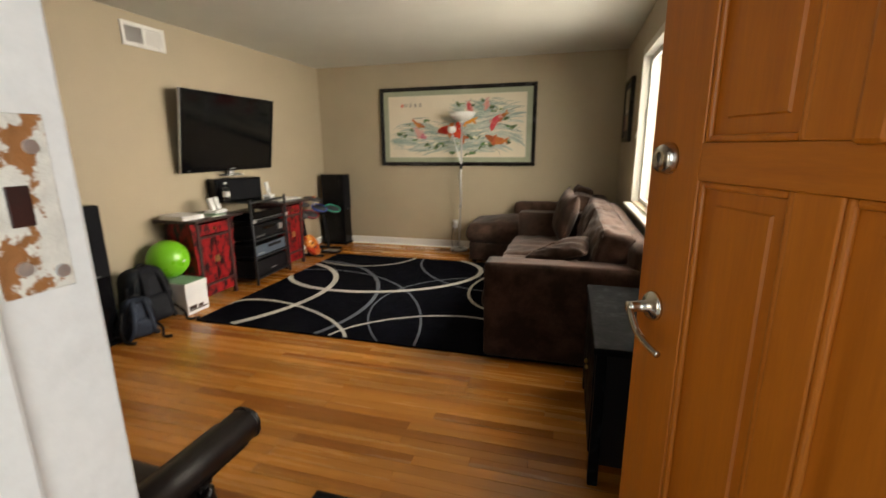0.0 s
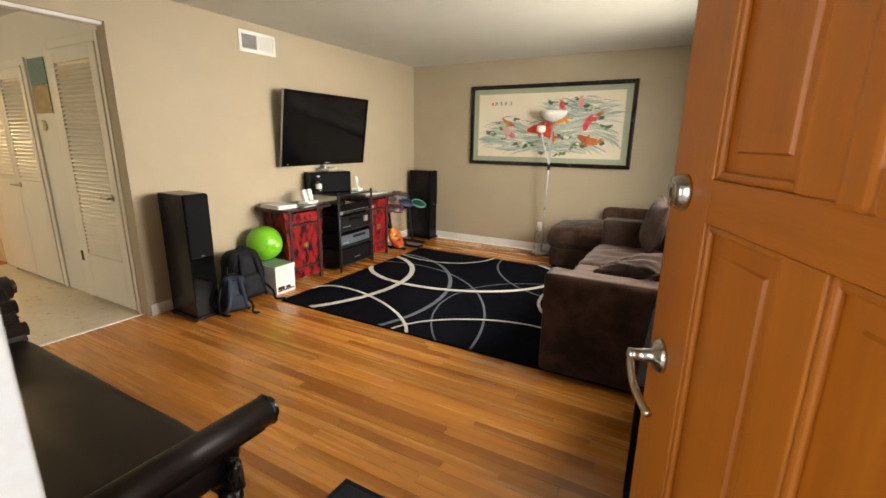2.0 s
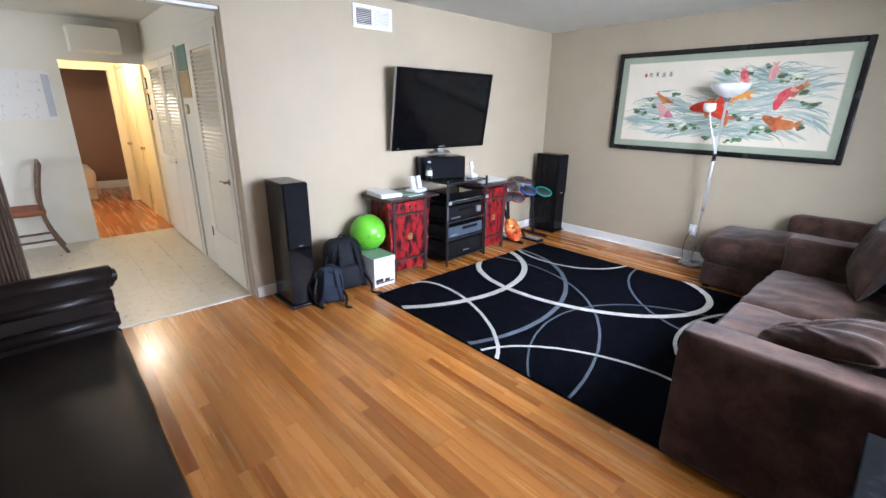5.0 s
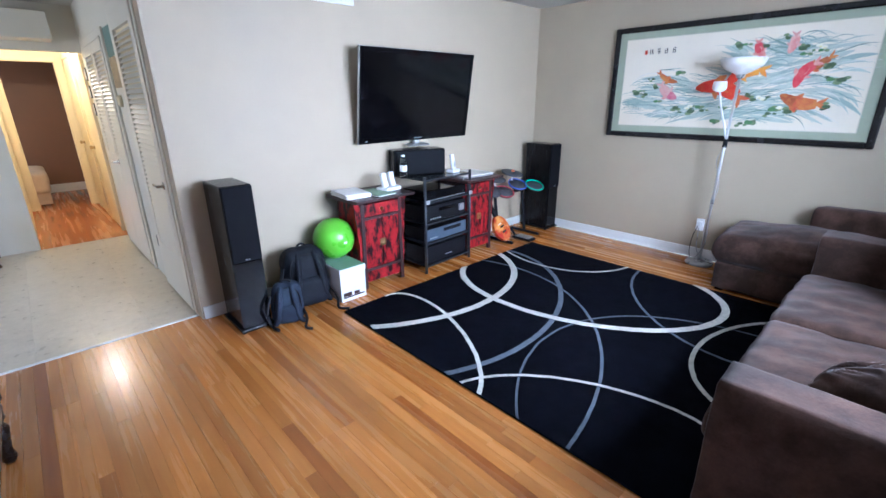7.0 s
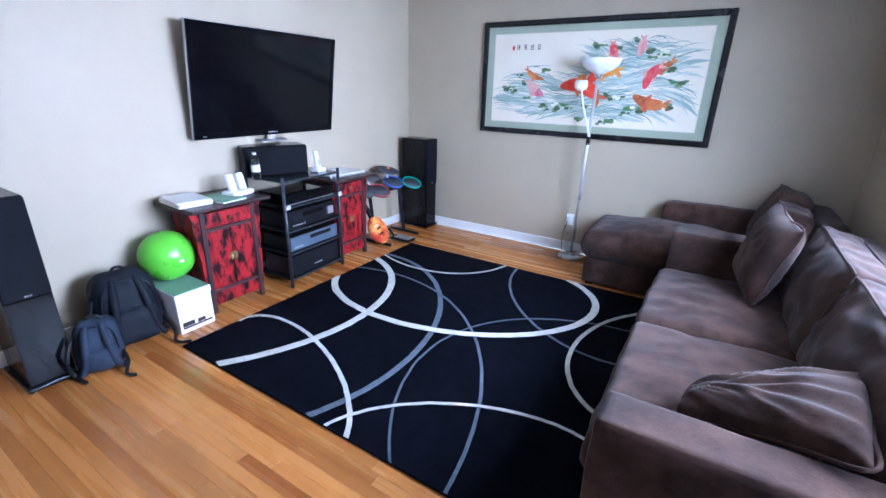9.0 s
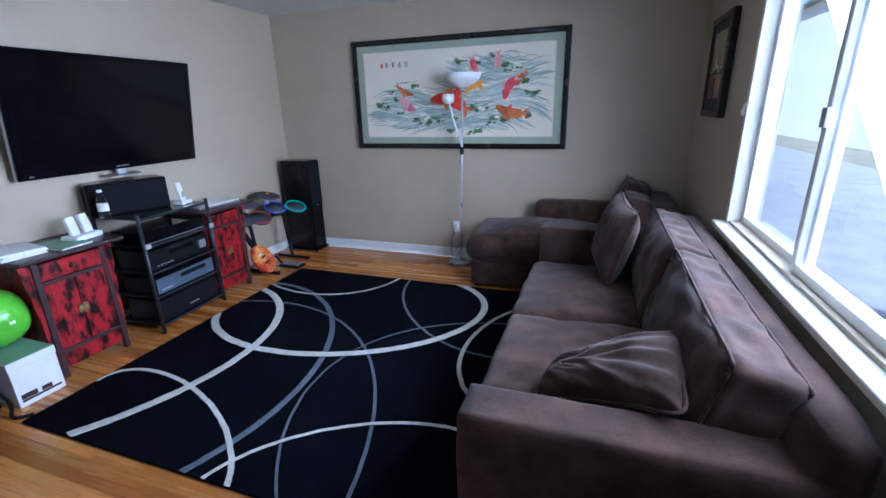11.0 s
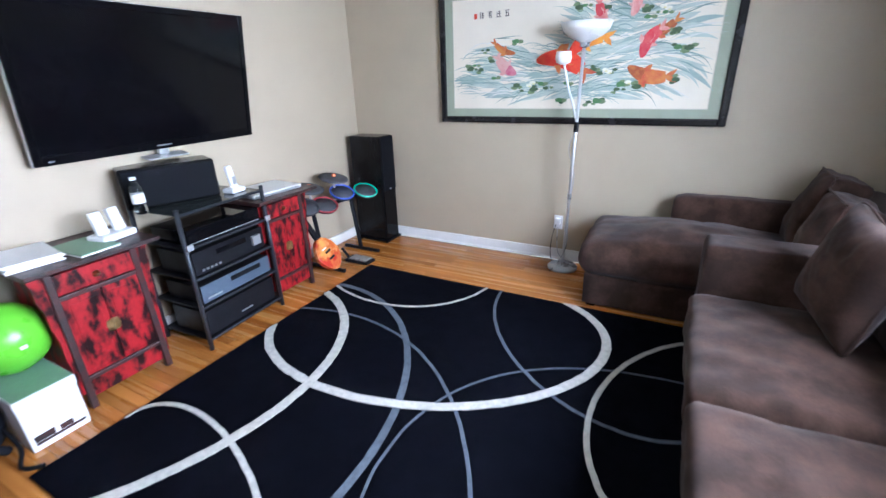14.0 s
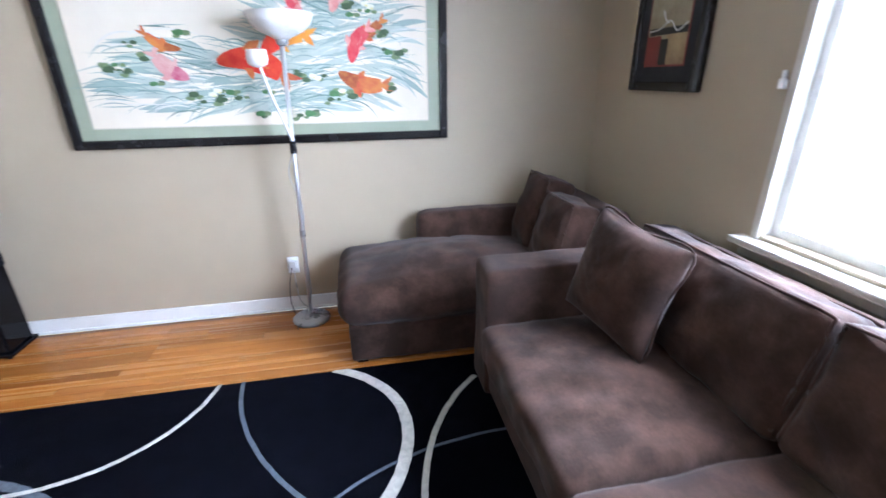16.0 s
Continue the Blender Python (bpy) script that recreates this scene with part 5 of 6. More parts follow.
d, face = rack_device("disc_player", 0.06, 0.94, 0.30, 0.652, 0.085, M_black_gloss, "black disc player on the upper rack shelf", "disc player")
part("trim_line", face(0.02, 0.98, 0.655, 0.660), M_silver, d)
d, face = rack_device("receiver", 0.06, 0.94, 0.30, 0.462, 0.140, M_black, "black audio receiver with small grey knobs", "receiver")
part("display", face(0.30, 0.72, 0.545, 0.575), M_black_gloss, d)
for k in range(5):
    part("button", face(0.08 + 0.055 * k, 0.11 + 0.055 * k, 0.480, 0.492, 0.006), M_silver, d)
part("volume_knob", face(0.80, 0.92, 0.505, 0.565, 0.018), M_silver, d)
d, face = rack_device("cassette_deck", 0.06, 0.94, 0.30, 0.282, 0.115, M_black, "blue-grey faced audio deck", "audio deck")
part("faceplate", face(0.0, 1.0, 0.286, 0.394, 0.005), M_grey_plastic, d, "blue-grey faceplate")
part("slot", face(0.40, 0.85, 0.345, 0.375, 0.007), M_black, d)
part("button", face(0.06, 0.25, 0.305, 0.315, 0.008), M_silver, d)
d, face = rack_device("amplifier", 0.05, 0.95, 0.30, 0.072, 0.160, M_black, "black amplifier on the bottom shelf", "amplifier")
part("badge", face(0.45, 0.62, 0.11, 0.118, 0.004), M_silver, d)
for k in (0.02, 0.98):
    p = RA + (RD - RA) * k - RBACK.normalized() * 0.016
    ob = tagged(link("shelf_lug", prism([(p.x, p.y - 0.019), (p.x + 0.014, p.y - 0.019), (p.x + 0.014, p.y + 0.019), (p.x, p.y + 0.019)], 0.638, 0.672, bev=0.003), M_steel), "small chrome lug on the media rack post", "rack lug")

cs = thing("center_speaker", pose(0.135, 4.015, 0.846, 0, 0, -21), "black box speaker standing on the media rack", "speaker")
part("cabinet", B((-0.12, -0.245, 0, 0.10, 0.245, 0.225), bev=0.012), M_black_ash, cs)
part("grille", B((0.1005, -0.235, 0.01, 0.116, 0.235, 0.215), bev=0.008), M_grille, cs)


def bottle(at):
    b = thing("water_bottle", pose(*at), "small clear plastic water bottle", "bottle")
    part("body", lathe([(0.028, 0), (0.031, 0.01), (0.031, 0.05), (0.028, 0.055), (0.031, 0.06), (0.031, 0.12), (0.026, 0.15), (0.013, 0.175), (0.013, 0.185)], seg=20), M_glass, b, smooth=2)
    part("label_band", lathe([(0.0318, 0.06), (0.0318, 0.11), (0.0314, 0.11), (0.0314, 0.06)], seg=20, ring=True), M_paper, b, "printed white label")
    part("cap", lathe([(0.015, 0.183), (0.015, 0.198), (0.002, 0.199)], seg=16), M_white, b)


bottle((0.255, 3.765, 0.846))


def handset(at, turn, label):
    h = thing("cordless_phone", pose(*at, 0, 0, turn), label, "phone", "cordless phones")
    part("cradle", B((-0.04, -0.055, 0, 0.05, 0.055, 0.03), bev=0.01), M_white, h)
    bm = bmesh.new()
    box(bm, -0.015, -0.024, 0.02, 0.012, 0.024, 0.165, 0.009, 3, Matrix.Rotation(radians(-12), 4, "Y"))
    hs = part("handset", bm, M_white, h)
    part("keypad", B((0.019, -0.015, 0.05, 0.022, 0.015, 0.10), bev=0.001), M_silver, hs)


handset((0.33, 4.29, 0.846), 10, "white cordless phone in its cradle on the rack")
dk = thing("twin_charger", pose(0.27, 3.585, 0.768, 0, 0, 12), "white twin charging stand on the red cabinet", "charger")
part("base", B((-0.06, -0.09, 0, 0.07, 0.09, 0.035), bev=0.012), M_white, dk)
for y in (-0.045, 0.045):
    bm = bmesh.new()
    box(bm, -0.022, y - 0.028, 0.03, 0.012, y + 0.028, 0.150, 0.009, 3, Matrix.Rotation(radians(-14), 4, "Y"))
    part("holder", bm, M_white, dk)


def stack(name, x0, y0, x1, y1, z, leaves, label, category, material, seed):
    s = thing(name, pose((x0 + x1) / 2, (y0 + y1) / 2, z), label, category)
    rnd = random.Random(seed)
    zz = 0.0
    for k, t in enumerate(leaves):
        w, d = (x1 - x0) / 2, (y1 - y0) / 2
        bm = bmesh.new()
        box(bm, -w, -d, zz, w, d, zz + t, 0.0008, 1, Matrix.Rotation(radians(rnd.uniform(-9, 9)), 4, "Z"))
        part("magazine" if t < 0.02 else "book", bm, material[k % len(material)], s)
        zz += t + 0.0004


stack("magazine_stack", 0.10, 3.13, 0.38, 3.34, 0.769, (0.008, 0.006, 0.009, 0.005, 0.007), "loose pile of printed magazines and papers", "magazines", (M_paper, M_box, M_paper), 4)
stack("green_folder", 0.16, 3.35, 0.44, 3.53, 0.769, (0.006, 0.005), "sage green folder with papers", "folder", (M_paper, M_green_card), 6)
lp = thing("laptop", pose(0.24, 4.60, 0.769, 0, 0, -4), "closed silver laptop on papers", "laptop")
part("base", B((-0.15, -0.20, 0.0, 0.15, 0.20, 0.014), bev=0.004), M_silver, lp)
part("lid", B((-0.15, -0.20, 0.0155, 0.15, 0.20, 0.026), bev=0.004), M_paper, lp)

bxs = thing("storage_box", pose(0.28, 3.055, 0), "white cardboard file box with a sage green lid", "box")
part("carton", B((-0.19, -0.112, 0.001, 0.195, 0.112, 0.235), bev=0.004), M_box, bxs)
part("lid", B((-0.195, -0.116, 0.225, 0.20, 0.116, 0.272), bev=0.004), M_box, bxs)
part("lid_panel", B((-0.19, -0.111, 0.2725, 0.195, 0.111, 0.2755)), M_green_card, bxs, "sage green top")
part("printed_band", B((0.1955, -0.095, 0.03, 0.1975, 0.095, 0.042), (0.1955, -0.095, 0.045, 0.1975, -0.02, 0.075), (0.1955, 0.0, 0.045, 0.1975, 0.05, 0.07)), M_dark_lac, bxs, "dark printed marks")
bl = thing("exercise_ball", pose(0.195, 3.075, 0.440), "lime green rubber ball resting on the file box", "ball")
part("skin", lathe([(0.165 * math.sin(math.pi * k / 32), -0.165 * math.cos(math.pi * k / 32)) for k in range(33)], seg=48), M_ball, bl, smooth=2)
part("logo_mark", B((0.163, -0.006, -0.01, 0.1665, 0.02, 0.006)), M_white, bl, "pale printed mark")


def backpack(m, size, material, label, seed):
    b = thing("backpack", m, label, "backpack", "backpacks")
    w, d, h = size
    bm = cushion((d, w, h), min(d, w) * 0.42, 0.02, 0.012, seed, Matrix.Translation((0, 0, h / 2 + 0.004)), 14)
    for v in bm.verts:
        v.co.y *= 1 - 0.25 * max(0, v.co.z / h - 0.4)
        v.co.x *= 1 - 0.35 * max(0, v.co.z / h - 0.5)
    part("body", bm, material, b, smooth=2)
    part("front_pocket", cushion((d * 0.4, w * 0.75, h * 0.5), 0.04, 0.015, 0.008, seed + 1, Matrix.Translation((d * 0.45, 0, h * 0.33)), 10), material, b, smooth=2)
    for sy in (-1, 1):
        bm = T([(d * 0.28, sy * w * 0.16, h * 0.93), (d * 0.50, sy * w * 0.20, h * 0.80), (d * 0.62, sy * w * 0.24, h * 0.55), (d * 0.60, sy * w * 0.30, h * 0.25), (d * 0.45, sy * w * 0.42, h * 0.08)], 0.020, 8)
        part("shoulder_strap", bm, material, b, smooth=2)
    part("zip", T([(d * 0.50, -w * 0.40, h * 0.45), (d * 0.42, -w * 0.33, h * 0.82), (d * 0.36, 0, h * 0.93), (d * 0.42, w * 0.33, h * 0.82), (d * 0.50, w * 0.40, h * 0.45)], 0.004, 6), M_black, b)
    part("haul_loop", T([(0, -0.04, h * 0.97), (0, -0.02, h * 1.05), (0, 0.02, h * 1.05), (0, 0.04, h * 0.97)], 0.008, 6), M_black, b)
    part("strap", T([(d * 0.3, -w * 0.48, h * 0.75), (d * 0.55, -w * 0.62, h * 0.40), (d * 0.45, -w * 0.55, 0.02), (d * 0.9, -w * 0.35, 0.012)], 0.011, 6), M_black, b)
    part("strap", T([(d * 0.2, w * 0.45, h * 0.3), (d * 0.7, w * 0.52, 0.06), (d * 1.0, w * 0.45, 0.012), (d * 1.25, w * 0.62, 0.012)], 0.010, 6), M_black, b)


backpack(pose(0.265, 2.757, 0, 0, 0, -8), (0.35, 0.25, 0.455), M_pack, "charcoal nylon backpack leaning on the wall", 51)
backpack(pose(0.455, 2.525, 0, 0, 0, -22), (0.22, 0.16, 0.30), M_pack_blue, "small slate blue backpack slumped on the floor", 57)


# toy drum kit and guitar controller
def drum_kit():
    k = thing("toy_drum_kit", pose(0, 0, 0), "toy drum kit with coloured rims on a black stand", "drum kit")
    tilt = Matrix.Rotation(radians(24), 4, "Y") @ Matrix.Rotation(radians(8), 4, "X")
    for x, y, z, material, name in ((0.30, 5.10, 0.520, M_pad_red, "red"), (0.29, 5.335, 0.570, M_pad_blue, "blue"), (0.34, 5.59, 0.530, M_pad_green, "green"), (0.26, 4.93, 0.545, M_pad, "grey")):
        d = part("drum_pad", lathe([(0.085, 0), (0.10, 0.004), (0.10, 0.022), (0.002, 0.024)], (x, y, z), tilt, 32), M_pad, k, smooth=1)
        part("rim", lathe([(0.094, 0.018), (0.106, 0.018), (0.108, 0.027), (0.100, 0.031), (0.094, 0.027)], (x, y, z), tilt, 32, ring=True), material, d, name + " plastic rim", 2)
    for x, y, z in ((0.22, 5.33, 0.70), (0.20, 5.05, 0.67)):
        c = part("cymbal", lathe([(0.12, 0), (0.125, 0.006), (0.09, 0.016), (0.02, 0.022), (0.002, 0.024)], (x, y, z), Matrix.Rotation(radians(14), 4, "Y"), 28), M_pad, k, smooth=1)
        part("knob", lathe([(0.018, 0), (0.02, 0.012), (0.012, 0.022), (0.002, 0.024)], (x + 0.01, y, z + 0.02), None, 14), M_pad_yellow, c, "orange knob", 2)
        part("cymbal_arm", R(((x, y, z), (0.22, y, 0.52), 0.010)), M_steel, k)
    part("cross_bar", R(((0.24, 4.90, 0.50), (0.24, 5.60, 0.50), 0.018)), M_black, k)
    for y in (5.02, 5.50):
        part("leg", R(((0.24, y, 0.50), (0.30, y, 0.03), 0.018)), M_black, k)
        part("foot_bar", R(((0.12, y, 0.018), (0.50, y, 0.018), 0.016)), M_black, k)
    pd = part("pedal", B((0.36, 5.19, 0.01, 0.60, 5.31, 0.035), bev=0.008), M_black, k, "black kick pedal")
    part("pedal_plate", B((0.40, 5.20, 0.036, 0.58, 5.30, 0.046), bev=0.004), M_silver, pd)
    part("pedal_strut", R(((0.36, 5.25, 0.03), (0.29, 5.25, 0.10), 0.012)), M_black, k)


drum_kit()
gt = thing("guitar_controller", Matrix.Translation((0.43, 5.02, 0.03)) @ Matrix.Rotation(radians(-24), 4, "Y") @ Matrix.Rotation(radians(14), 4, "X"), "toy guitar controller with a sunburst body leaning by the cabinet", "guitar")
o = []
for k in range(28):
    th = 2 * math.pi * k / 28
    o.append((0.105 * math.cos(th) * (1 + 0.16 * math.cos(2 * th + 0.4)), 0.15 + 0.15 * math.sin(th)))
part("body", prism(o, -0.02, 0.02, "x", 0.006), M_sunburst, gt)
part("bridge", B((0.0205, -0.03, 0.10, 0.03, 0.03, 0.118), (0.0205, -0.03, 0.16, 0.03, 0.03, 0.178), bev=0.003), M_black, gt)
part("neck", B((-0.012, -0.022, 0.27, 0.02, 0.022, 0.50), bev=0.005), M_black, gt)
part("strum_bar", B((0.0205, -0.045, 0.20, 0.032, 0.0, 0.21), bev=0.002), M_white, gt)

# vent on the television wall
vt = thing("wall_vent", pose(0, 0, 0), "white painted metal air vent high on the wall", "vent")
VY0, VY1, VZ0, VZ1 = 3.134, 3.532, 2.180, 2.364
part("frame", B((0.0005, VY0, VZ0, 0.014, VY0 + 0.03, VZ1), (0.0005, VY1 - 0.03, VZ0, 0.014, VY1, VZ1), (0.0005, VY0 + 0.03, VZ0, 0.014, VY1 - 0.03, VZ0 + 0.03), (0.0005, VY0 + 0.03, VZ1 - 0.03, 0.014, VY1 - 0.03, VZ1), (0.0005, 3.32, VZ0 + 0.03, 0.012, 3.345, VZ1 - 0.03), bev=0.003), M_trim, vt)
part("backing", B((0.0003, VY0 + 0.03, VZ0 + 0.03, 0.002, VY1 - 0.03, VZ1 - 0.03)), M_dark_lac, vt)
for k in range(9):
    z = VZ0 + 0.036 + k * 0.0138
    for a, b, t in ((VY0 + 0.03, 3.32, 40), (3.345, VY1 - 0.03, -82)):
        bm = bmesh.new()
        box(bm, 0.002, a, z, 0.013, b, z + 0.002, 0, 1, Matrix.Rotation(radians(t), 4, "Y"))
        part("slat", bm, M_trim, vt)


# floor lamp with a second reading arm
def floor_lamp():
    f = thing("floor_lamp", pose(2.09, 5.83, 0), "silver floor lamp with opal bowl and small reading arm", "floor lamp")
    part("base", lathe([(0.115, 0), (0.118, 0.012), (0.105, 0.026), (0.03, 0.034), (0.018, 0.05)], seg=40), M_silver, f, smooth=2)
    part("pole", R(((0, 0, 0.03), (0.042, -0.02, 1.70), 0.0115), seg=14), M_steel, f, smooth=1)
    part("collar", R(((0.027, -0.013, 1.08), (0.029, -0.0135, 1.15), 0.018), seg=16), M_black, f)
    part("collar", R(((0.015, -0.007, 0.58), (0.016, -0.008, 0.62), 0.016), seg=16), M_silver, f)
    part("bowl", lathe([(0.03, 1.66), (0.05, 1.672), (0.11, 1.70), (0.15, 1.735), (0.168, 1.785), (0.163, 1.785), (0.145, 1.74), (0.10, 1.708), (0.03, 1.69)], (0.044, -0.02, 0), None, 40), M_shade, f, "white opal glass bowl", 2)
    part("bowl_cup", lathe([(0.014, 1.63), (0.03, 1.64), (0.034, 1.665), (0.02, 1.675)], (0.044, -0.02, 0), None, 24), M_silver, f, smooth=2)
    part("reading_arm", T([(0.03, -0.015, 1.14), (0.0, -0.02, 1.25), (-0.05, -0.025, 1.40), (-0.085, -0.028, 1.545)], 0.008, 10), M_steel, f, smooth=2)
    part("reading_shade", lathe([(0.02, 1.53), (0.048, 1.545), (0.055, 1.57), (0.05, 1.615), (0.046, 1.615), (0.05, 1.575), (0.02, 1.55)], (-0.09, -0.03, 0), None, 24), M_shade, f, "small white shade", 2)
    part("switch", R(((0.034, -0.03, 1.095), (0.034, -0.03, 1.13), 0.012)), M_black, f)
    part("cord", T([(0.035, -0.032, 1.10), (-0.02, 0.02, 0.95), (0.03, 0.03, 0.75), (0.01, 0.02, 0.5), (0.02, 0.0, 0.2), (-0.03, -0.06, 0.04), (0.06, -0.02, 0.06), (0.0, 0.06, 0.045), (-0.07, 0.10, 0.10), (-0.09, 0.13, 0.30)], 0.0035, 6), M_silver, f, smooth=2)


floor_lamp()
ol = thing("wall_outlet", pose(0, 0, 0), "white wall outlet with a plug in it", "outlet")
part("plate", B((1.962, 5.988, 0.27, 2.032, 5.999, 0.385), bev=0.004), M_white, ol)
part("plug", B((1.975, 5.955, 0.315, 2.02, 5.988, 0.365), bev=0.006), M_white, ol)
part("cord", T([(1.99, 5.955, 0.32), (1.97, 5.92, 0.22), (1.96, 5.93, 0.08), (1.99, 5.88, 0.008), (2.02, 5.70, 0.008)], 0.0035, 6), M_black, ol)


# ---- bench by the south wall ----
def settee():
    s = thing("leather_settee", pose(0, 0, 0), "dark brown leather settee with scrolled arms and carved wooden frame", "settee")
    X0, X1, Y0, Y1 = 0.66, 2.66, 0.50, 1.10
    seat_z = 0.44
    part("seat", cushion((X1 - X0 - 0.36, Y1 - Y0 - 0.06, 0.13), 0.045, 0.02, 0.004, 71, Matrix.Translation(((X0 + X1) / 2, (Y0 + Y1) / 2 + 0.03, seat_z - 0.065)), 16), M_leather, s, smooth=2)
    part("seat_rail", B((X0 + 0.14, Y1 - 0.05, 0.25, X1 - 0.14, Y1 - 0.005, 0.325), bev=0.012), M_ebony, s)
    part("seat_rail", B((X0 + 0.14, Y0 + 0.01, 0.25, X1 - 0.14, Y0 + 0.05, 0.325), bev=0.008), M_ebony, s)
    for side in (0, 1):
        fx = (lambda x: X0 + x) if side == 0 else (lambda x: X1 - x)
        rise = 0.0 if side == 0 else -0.05
        line = [(0.26, 0.40), (0.21, 0.45), (0.165, 0.52), (0.13, 0.585), (0.095, 0.632), (0.05, 0.652), (0.015, 0.635)]
        outer = [(x - 0.045 + 0.02 * k / 6, z - 0.045 - 0.01 * k / 6) for k, (x, z) in enumerate(line)]
        o = [(fx(x), z + rise * (z - 0.4) / 0.25 + 0.03) for x, z in line] + [(fx(x), z + rise * (z - 0.4) / 0.25 + 0.03) for x, z in outer[::-1]]
        a = part("arm_pad", prism(o, Y0 + 0.04, Y1 - 0.01, "y", 0.006), M_leather, s, smooth=1)
        zc = 0.655 + rise
        roll = 0.060 if side == 0 else 0.046
        part("arm_roll", R(((fx(0.03), Y0 + 0.03, zc), (fx(0.03), Y1 + 0.02, zc), roll), seg=28), M_leather, s, smooth=1)
        if side == 0:
            part("arm_fold", R(((fx(0.125), Y0 + 0.035, 0.575), (fx(0.125), Y1 + 0.005, 0.575), 0.036), seg=24), M_leather, s, smooth=1)
            part("arm_fold", R(((fx(0.205), Y0 + 0.035, 0.475), (fx(0.205), Y1 + 0.005, 0.475), 0.036), seg=24), M_leather, s, smooth=1)
            part("welt", T([(fx(0.170), Y0 + 0.04, 0.530), (fx(0.170), (Y0 + Y1) / 2, 0.532), (fx(0.170), Y1 - 0.005, 0.530)], 0.006, 8), M_leather, s, smooth=2)
        part("rosette", lathe([(0.046, 0), (0.05, 0.008), (0.034, 0.016), (0.038, 0.022), (0.014, 0.03), (0.002, 0.032)], (fx(0.03), Y1 + 0.018, zc), Matrix.Rotation(radians(-90), 4, "X"), 16), M_ebony, a, smooth=1)
        part("arm_post", T([(fx(0.04), Y1 - 0.02, zc - 0.03), (fx(0.10), Y1 - 0.02, 0.54), (fx(0.16), Y1 - 0.02, 0.44), (fx(0.15), Y1 - 0.02, 0.30)], 0.024, 10), M_ebony, s, smooth=2)
        for y in (Y0 + 0.05, Y1 - 0.04):
            part("leg", lathe([(0.016, 0), (0.028, 0.02), (0.020, 0.06), (0.026, 0.12), (0.036, 0.17), (0.022, 0.20), (0.034, 0.22), (0.034, 0.30)], (fx(0.17), y, 0), None, 16), M_ebony, s, smooth=2)
    n = 24
    top = []
    for k in range(n + 1):
        u = k / n
        e = abs(2 * u - 1)
        z = 0.60 + 0.22 * max(0.0, (e - 0.72) / 0.28) ** 1.5 + 0.03 * math.cos(math.pi * (2 * u - 1))
        top.append((X0 - 0.02 + u * (X1 - X0 + 0.04), z))
    part("back_panel", prism([(X0 - 0.02, 0.42), *top, (X1 + 0.02, 0.42)], Y0 - 0.01, Y0 + 0.035, "y"), M_leather, s)
    part("back_rail", T([(x, Y0 + 0.012, z + 0.012) for x, z in top[::3]], 0.026, 10), M_ebony, s, smooth=2)


settee()


# black painted chest by the sofa
def chest():
    c = thing("side_chest", pose(3.61, 1.86, 0), "worn black painted side chest beside the sofa", "chest")
    W, D, H = 0.37, 0.80, 0.615
    part("top", B((-0.012, -0.012, H - 0.03, W + 0.005, D + 0.01, H), bev=0.006), M_trunk, c)
    for x in (0.0, W - 0.04):
        for y in (0.0, D - 0.04):
            part("post", B((x, y, 0, x + 0.04, y + 0.04, H - 0.03), bev=0.004), M_trunk, c)
    part("side", B((0.008, 0.04, 0.10, 0.022, D - 0.04, H - 0.03)), M_trunk, c)
    part("side", B((0.04, 0.010, 0.10, W - 0.04, 0.024, H - 0.03)), M_black, c)
    part("back", B((W - 0.02, 0.04, 0.10, W - 0.008, D - 0.04, H - 0.03)), M_black, c)
    part("bottom", B((0.02, 0.02, 0.09, W - 0.02, D - 0.02, 0.11)), M_black, c)
    for k in range(2):
        y = 0.05 + k * 0.355
        dd = part("door", B((-0.004, y, 0.12, 0.008, y + 0.345, H - 0.045), bev=0.003), M_trunk, c)
        part("door_knob", lathe([(0.008, 0), (0.012, 0.01), (0.003, 0.016)], (-0.004, 0.37 if k == 0 else 0.43, 0.34), Matrix.Rotation(radians(-90), 4, "Y"), 14), M_brass, dd, smooth=2)


chest()

sp = thing("framed_poster", pose(0, 0, 0), "large brown poster in a wooden frame on the wall", "picture")
part("frame", B((0.25, SY + 0.001, 1.02, 0.31, SY + 0.03, 1.86), (1.49, SY + 0.001, 1.02, 1.55, SY + 0.03, 1.86), (0.31, SY + 0.001, 1.02, 1.49, SY + 0.03, 1.08), (0.31, SY + 0.001, 1.80, 1.49, SY + 0.03, 1.86), bev=0.006), M_chair_wood, sp)
part("print", B((0.30, SY + 0.001, 1.07, 1.50, SY + 0.012, 1.81)), M_tan_art, sp)


